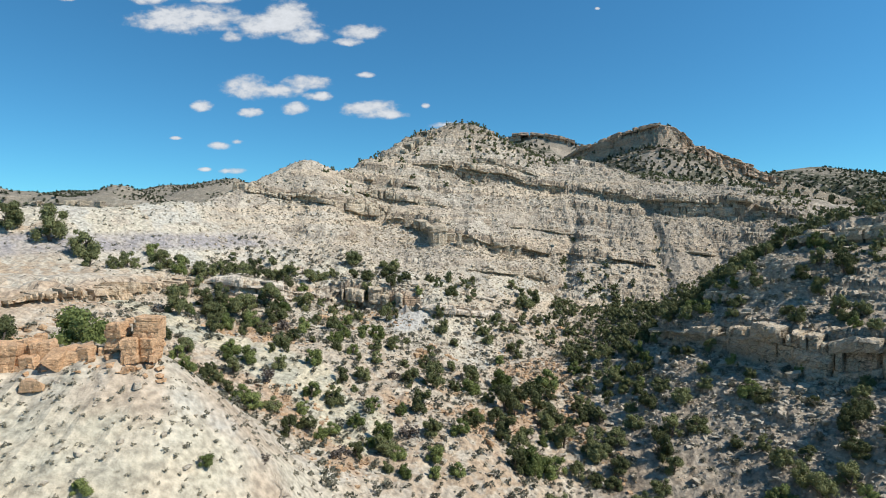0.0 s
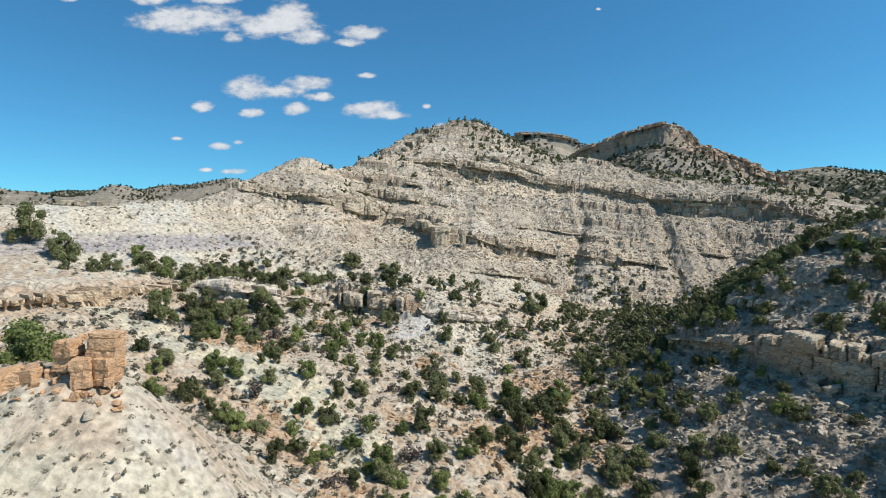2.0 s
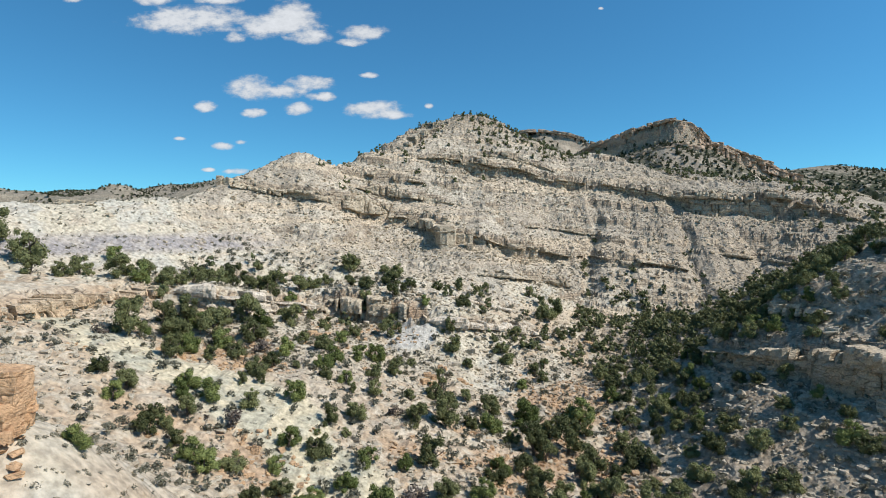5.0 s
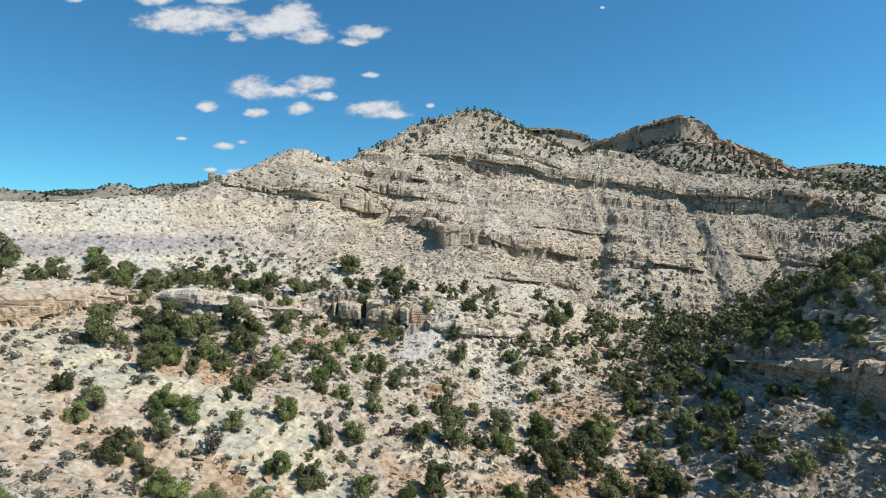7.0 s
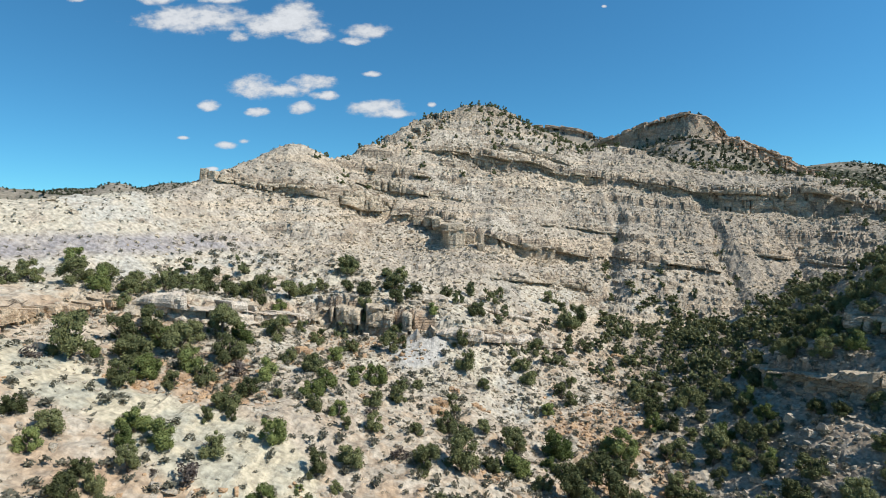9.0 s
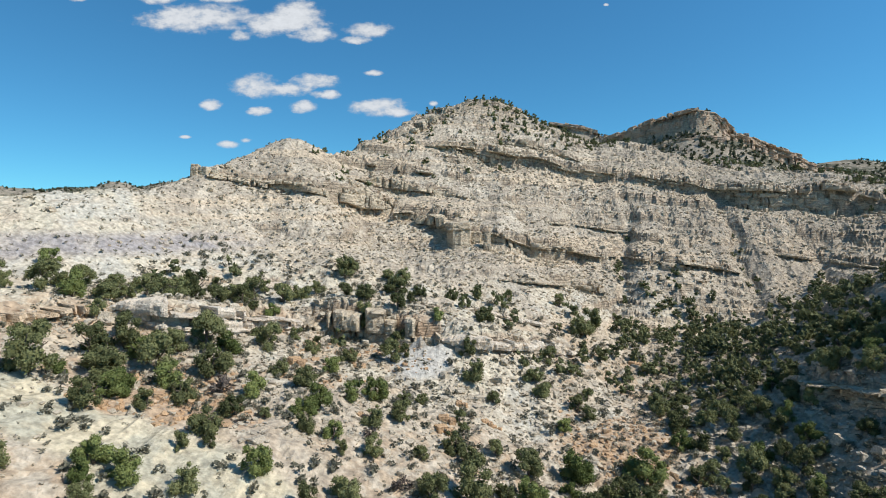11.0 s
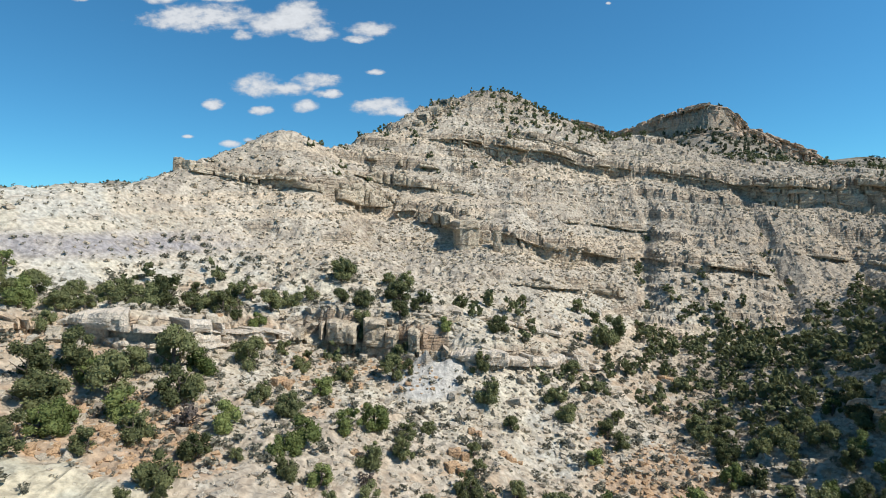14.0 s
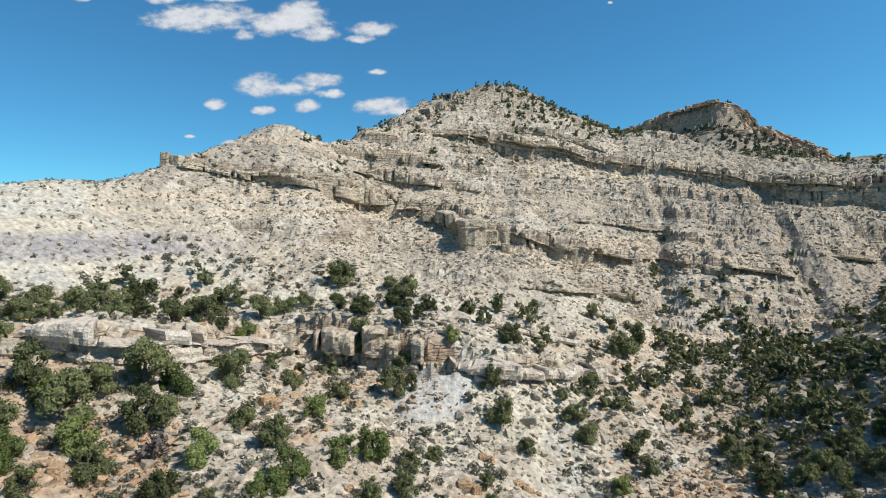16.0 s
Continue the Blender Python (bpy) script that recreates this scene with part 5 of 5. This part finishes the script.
MASSIVE = [(0.3, -1.3), (0.44, 0.7), (0.26, 0.2)]
CAPPED = [(0.25, -0.3), (0.45, -0.5), (0.12, -0.9), (0.18, 0.9)]
THINBEDS = [(0.2, -0.2), (0.12, -0.7), (0.2, 0.1), (0.1, -0.5), (0.16, 0.4), (0.08, -0.3), (0.14, 0.3)]
SLAB = [(0.45, -0.8), (0.55, 0.5)]
ledge("upper", "tan bedded sandstone cliff below the mountain summit", SANDSTONE, [(0.3, -0.4), (0.3, -0.6), (0.14, -0.1), (0.10, -0.8), (0.16, 0.7)], 0.9, 1, 5, 1.0)
ledge("west", "tan overhanging sandstone ledge along the mountain shoulder", SANDSTONE, MASSIVE, 1.0, 2, 7, 1.5)
ledge("cave", "tan sandstone cliff with a dark overhang", SANDSTONE, CAPPED, 1.0, 3, 5, 1.4)
ledge("low", "thin tan sandstone ledge on the mountain slope", SANDSTONE, [(0.6, -1.0), (0.4, 0.8)], 0.7, 4, 6, 1.2)
ledge("shoulder", "broken tan sandstone ledge under the summit", SANDSTONE, SLAB, 1.0, 11, 6, 0.8)
ledge("brow", "rounded tan sandstone ledge high on the mountain", SANDSTONE, SLAB, 1.0, 12, 6, 0.8)
ledge("crown", "thin tan beds above the mountain cliff", SANDSTONE, THINBEDS[2:], 0.7, 13, 8, 0.5)
ledge("seam", "thin dark-shadowed bed on the mountain slope", SANDSTONE, SLAB, 0.5, 14, 7, 0.5)
ledge("rib", "thin tan ledge above the shaded gully", SANDSTONE, SLAB, 0.6, 15, 6, 0.5)
ledge("foot", "small tan outcrop at the mountain foot", SANDSTONE, SLAB, 0.8, 16, 4, 0.8)
ledge("ledge", "cream and orange sandstone ledge above the wooded draw", CREAM_STONE, [(0.3, -0.3), (0.14, 0.3), (0.3, 0.1), (0.08, -0.3), (0.18, 0.2)], 0.6, 5, 8, 0.8, 0.35)
ledge("broken", "fractured pale sandstone face with dark clefts", SANDSTONE, [(0.45, 0.0), (0.55, 0.15)], 0.9, 20, 3, 1.1, 0.35)
ledge("rusty", "broken orange-tan sandstone rim above the draw", BUFF_STONE, [(0.45, -0.1), (0.55, 0.25)], 1.2, 21, 1.5, 0.9, 0.3)
ledge("step", "low pinkish sandstone outcrop on the valley slope", CREAM_STONE, [(0.4, -0.5), (0.6, 0.4)], 0.8, 6, 5, 0.8, 0.35)
ledge("bank", "pale sandstone rim at the slope foot", CREAM_STONE, SLAB, 0.6, 17, 4, 0.5, 0.4)
ledge("clay_lip", "low pale ledge with a dark undercut on the white clay", CREAM_STONE, SLAB, 0.5, 18, 4, 0.5, 0.4)
ledge("east", "shaded grey-tan sandstone cliff above the gully", SANDSTONE, [(0.35, 0.0), (0.4, -0.1), (0.25, 0.4)], 1.2, 7, 5, 0.8, 0.4, 2.6)
ledge("east_high", "broken tan sandstone ledge on the shaded hillside", SANDSTONE, MASSIVE, 0.9, 8, 5, 0.6)
ledge("east_mid", "squat sandstone outcrop on the hillside nose", SANDSTONE, MASSIVE, 0.9, 19, 5, 0.6)
ledge("saddle", "small sandstone outcrop on the summit ridge", SANDSTONE, SLAB, 0.8, 9, 4)


def butte_cap():
    """The level caprock of the far butte."""
    rnd = np.random.default_rng(77)
    line = np.array(BUTTE, float)
    way = np.concatenate([[0], np.cumsum(np.hypot(np.diff(line[:, 0]), np.diff(line[:, 1])))])
    s = np.arange(0, way[-1] - 60, 1.6)
    x, y, h = (np.interp(s, way, line[:, i]) for i in range(3))
    x, y = soften(x, 2), soften(y, 2)
    tx, ty = np.gradient(x), np.gradient(y)
    ln = np.hypot(tx, ty)
    nx, ny = -ty / ln, tx / ln
    tall = np.interp(s, [0, 30, 85, 110, 140, s[-1]], [6, 14, 16, 11, 8, 4])
    x, y = x - 3 * nx, y - 3 * ny
    build_ledge("high sandstone caprock of the far butte, shaded on one face", BUTTE_STONE, x, y, nx, ny, h - 0.52 * tall, tall, [(0.3, -0.3), (0.25, 0.2), (0.25, -0.2), (0.2, 0.5)], 1.6, rnd, 16, 1.5, 8)
    low = np.interp(s, [0, 60, 85, 110, s[-1]], [1, 3, 6, 7, 5])
    build_ledge("stepped sandstone ledge below the caprock of the far butte", BUTTE_STONE, x - 16 * nx, y - 16 * ny, nx, ny, h - 27 + 3 * soften(rnd.normal(size=len(s)), 6), low, SLAB, 1.6, rnd, 12, 1.0, 6)


butte_cap()


def small_mesa():
    """The cliffed top of the mesa between the mountain and the butte."""
    rnd = np.random.default_rng(79)
    line = np.array([(14, 612, 136), (72, 626, 151), (100, 620, 152), (130, 612, 146), (156, 606, 134)], float)
    way = np.concatenate([[0], np.cumsum(np.hypot(np.diff(line[:, 0]), np.diff(line[:, 1])))])
    s = np.arange(0, way[-1], 2.0)
    x, y, h = (soften(np.interp(s, way, line[:, i]), 2) for i in range(3))
    ln = np.hypot(np.gradient(x), np.gradient(y))
    nx, ny = soften(-np.gradient(y) / ln, 2), soften(np.gradient(x) / ln, 2)
    build_ledge("tan sandstone rim of a small far mesa", BUTTE_STONE, x, y, nx, ny, h - 5.0, 6 + 0 * s, SLAB, 1.5, rnd, 10, 1.0, 12)


small_mesa()


def mesa_rim():
    """The cliffed rim of the low mesa beyond the western ridge."""
    rnd = np.random.default_rng(78)
    line = np.array([(-620, 640, 82), (-520, 618, 80), (-440, 596, 78), (-380, 580, 77), (-330, 578, 75), (-280, 570, 69)], float)
    way = np.concatenate([[0], np.cumsum(np.hypot(np.diff(line[:, 0]), np.diff(line[:, 1])))])
    s = np.arange(0, way[-1], 3.0)
    x, y, h = (soften(np.interp(s, way, line[:, i]), 2) for i in range(3))
    y = y + soften(9 * rnd.normal(size=len(s)), 3)
    ln = np.hypot(np.gradient(x), np.gradient(y))
    nx, ny = soften(-np.gradient(y) / ln, 2), soften(np.gradient(x) / ln, 2)
    tall = np.clip(6 + soften(12 * rnd.normal(size=len(s)), 4), 0.9, 10)
    build_ledge("tan cliffed rim of the far mesa", SANDSTONE, x, y, nx, ny, h - 9 + 0 * s, tall, SLAB, 1.6, rnd, 22, 1.0, 10)


mesa_rim()


# ---------------------------------------------------------------- orange rocks on the spur
def bedded_block(seed, wide, deep, tall, beds, material):
    """A weathered block with worn corners, parted by a few bedding seams."""
    rnd = np.random.default_rng(seed)
    around, rows = 28, []
    u = np.arange(around) * 4 / around
    side, f = np.floor(u).astype(int), 2 * (u - np.floor(u)) - 1
    c = np.choose(side, [1 + 0 * f, -f, -1 + 0 * f, f])
    s = np.choose(side, [f, 1 + 0 * f, -f, -1 + 0 * f])
    r = 1 - rnd.uniform(0.05, 0.14) * smooth(0.55, 1.0, np.abs(c * s))
    lump = 1 + 0.045 * rnd.normal(size=around)
    lump = 0.4 * lump + 0.3 * (np.roll(lump, 1) + np.roll(lump, -1))
    lump[rnd.integers(0, around, 1)] -= 0.07
    lean = rnd.normal(0, 0.05, 2)
    cuts = np.cumsum(rnd.uniform(0.4, 1.6, beds))
    cuts = np.concatenate([[0], cuts / cuts[-1]]) * tall
    for k in range(beds):
        grow = 1 + 0.03 * rnd.normal()
        part_way = ((0.0, 0.965), (0.06, 1.0), (0.35, 1.01), (0.65, 1.01), (0.94, 1.0), (1.0, 0.965))
        for f, q in part_way:
            z = cuts[k] + f * (cuts[k + 1] - cuts[k])
            lump = 1 + 0.75 * (lump - 1) + 0.028 * rnd.normal(size=around)
            top = z / tall
            q = q * (1 - 0.07 * top ** 2 - (0.10 if k == beds - 1 and f == 1.0 else 0))
            w = r * lump * grow * q
            rows.append(np.stack([c * w * wide / 2 + lean[0] * z, s * w * deep / 2 + lean[1] * z, z + 0.05 * rnd.normal(size=around) * (f in (0.0, 1.0))], -1))
    n = len(rows)
    v = np.concatenate(rows + [np.array([[0, 0, 0], [lean[0] * tall, lean[1] * tall, tall + 0.06]])])
    i = np.arange(n * around).reshape(n, around)
    j = np.roll(np.arange(around), -1)
    f = np.stack([i[:-1], i[:-1][:, j], i[1:][:, j], i[1:]], -1).reshape(-1, 4)
    tri = np.concatenate([np.stack([f[:, 0], f[:, 1], f[:, 2]], 1), np.stack([f[:, 0], f[:, 2], f[:, 3]], 1),
                          np.stack([i[-1], i[-1][j], np.full(around, n * around + 1)], 1), np.stack([i[0][j], i[0], np.full(around, n * around)], 1)])
    return from_arrays("rock_block", v, tri, material)


def rock_pile(label, x, y, pieces, seed, material=None, group="orange outcrops on the spur", base=None, size=1.0):
    """Blocks that lean on one another: offsets, turn and sizes of each."""
    root = tagged(new("rock_outcrop"), label, "rock outcrop", group)
    z = float(height_at(x, y)[0]) if base is None else base
    root.location, root.scale = (x, y, z - 0.35), (size, size, size)
    for k, (px, py, pz, turn, wide, deep, tall, beds) in enumerate(pieces):
        ob = part("rock_block", bedded_block(seed + k, wide, deep, tall, beds, material or ORANGE_STONE), root)
        ob.matrix_basis = pose(px, py, pz, 3 * math.sin(7 * k), 4 * math.cos(5 * k), turn)


rock_pile("orange bedded sandstone tower with a dark hollow on the pale spur", -29.0, 52.4,
          [(1.45, 0.5, 1.95, 4, 2.8, 2.4, 2.5, 3), (1.75, -0.1, -0.3, -6, 1.8, 2.0, 2.5, 3), (0.2, -1.0, -0.4, 12, 1.7, 1.8, 2.65, 3), (-1.75, 0.0, 2.3, -7, 1.95, 1.9, 1.5, 2),
           (-1.95, 0.1, 0.9, 5, 2.3, 2.0, 1.45, 2), (-0.4, 2.0, -0.3, 10, 4.6, 1.6, 2.6, 3), (-2.3, 0.9, -0.3, 20, 1.4, 1.3, 1.3, 2), (-3.4, -0.2, 0.1, 30, 0.9, 1.0, 1.0, 2),
           (0.1, 1.6, 2.2, 8, 1.6, 1.2, 1.4, 2), (2.7, -1.2, -0.3, 30, 0.9, 0.8, 0.7, 1), (-1.0, 0.9, 3.6, 24, 0.9, 0.8, 0.5, 1)], 1200, base=28.65, size=0.84)
rock_pile("broken orange sandstone blocks piled on the spur crest", -38.0, 51.8,
          [(-2.4, -0.8, -0.9, 12, 2.9, 2.6, 3.2, 3), (-0.5, 0.2, 0.9, -14, 1.5, 1.6, 1.5, 2), (0.9, 0.0, 0.8, 10, 2.0, 1.7, 1.4, 2), (0.3, -0.7, -0.8, -8, 2.5, 1.8, 1.9, 2),
           (3.4, -0.4, -0.7, 15, 2.0, 1.7, 2.1, 2), (2.2, 0.5, -0.5, -20, 1.2, 1.2, 1.3, 1), (5.2, -0.3, -0.7, 25, 1.3, 1.2, 1.3, 1), (-5.0, 0.2, -0.3, 35, 2.4, 2.2, 2.6, 3), (-0.2, 1.2, 1.9, 5, 0.9, 0.9, 0.8, 1)], 1230, base=28.0)
# broken blocks along the crest, larger first
for k in range(90):
    x, y = rng.uniform(-45, -25.5), rng.normal(51.0, 1.3)
    big = rng.random() < 0.28 and x < -32
    boulder(ORANGE_STONE, x, y, rng.uniform(1.1, 2.2) if big else rng.uniform(0.3, 0.95), "angular orange sandstone boulder on the spur crest", "orange boulders of the spur", 0.16)
for k in range(16):
    x, y = rng.uniform(-36, -20), rng.uniform(46.5, 50)
    boulder(PALE_STONE, x, y, rng.uniform(0.2, 0.45), "small tan stone on the pale clay slope", "stones of the spur slope", 0.1)
# orange rocks that crop out in the draw
for k, (x, y, w) in enumerate([(-18.7, 131.3, 1.9), (-5.2, 114.9, 2.1), (-27.2, 125.8, 2.4), (2.2, 122.7, 1.4), (-15.0, 110.9, 1.4), (-27.2, 125.8, 2.1), (-4.8, 117.9, 1.9), (0.9, 122.6, 1.5), (32.9, 157.8, 2.5), (-2.7, 125.9, 1.6), (-38.8, 101.8, 1.6)]):
    rock_pile("rusty orange sandstone outcrop among the junipers of the draw", x, y,
              [(0, 0, -0.3, 30 * k, 0.75 * w, 0.6 * w, 0.42 * w + 0.4, 1), (0.5 * w, -0.3, -0.3, 20 - 15 * k, 0.5 * w, 0.5 * w, 0.26 * w + 0.4, 1), (-0.5 * w, 0.1, -0.3, 50 * k, 0.5 * w, 0.4 * w, 0.2 * w + 0.4, 1)],
              1400 + 10 * k, BROWN_STONE, "orange outcrops of the draw")
# the buttress on the mountain's face, with its cap and the pinnacle beside it
rock_pile("tan sandstone buttress with an overhanging cap and a dark hollow", -2.6, 195.4,
          [(0.5, -0.5, -0.8, 14, 5.2, 7.5, 7.4, 2), (4.6, 1.6, -0.5, -8, 4.4, 4.4, 6.2, 2), (0.6, -0.2, 6.3, 10, 6.2, 8.0, 2.0, 2), (-4.2, 5.6, 7.2, -6, 2.6, 3.4, 2.6, 2), (-7.2, 7.6, 7.6, 10, 2.0, 3.0, 2.4, 2),
           (-10.2, 8.6, 7.9, -4, 2.4, 3.0, 2.2, 2), (7.6, 2.0, 0.6, 6, 3.0, 3.4, 4.4, 2)], 1260, SANDSTONE, "buttresses of the mountain", 34.2)
rock_pile("slender sandstone pinnacle below the buttress", 5.6, 191.5, [(0, 0, -0.5, 0, 2.2, 2.0, 2.6, 3), (0.1, 0.1, 2.0, 20, 1.4, 1.4, 2.6, 3)], 1280, SANDSTONE, "buttresses of the mountain")
rock_pile("pale sandstone knobs at the end of the mountain shoulder", -65.0, 181.0, [(-1.6, 0, -0.6, 10, 2.0, 2.2, 3.1, 2), (0.9, 0.2, -0.6, -12, 2.4, 2.2, 2.5, 2), (3.2, 0.6, -0.8, 25, 1.8, 2.0, 2.0, 1)], 1290, SANDSTONE, "buttresses of the mountain")
# fractured grey-white blocks at the head of the clay slope, and pale rocks on the shaded hillside
for k in range(62):
    x = rng.uniform(-29, -2)
    boulder(PALE_STONE, x, 146.5 + 0.12 * (x + 15) + rng.normal(-0.6, 2.6), rng.uniform(0.6, 2.0), "grey-white fractured sandstone block on the clay slope", "fractured blocks of the outcrop", 0.12, 0.9)
for k in range(28):
    boulder(PALE_STONE, rng.uniform(34, 74), rng.uniform(76, 150), rng.uniform(0.5, 1.7), "pale boulder lying on the shaded hillside", "pale boulders of the hillside", 0.15)
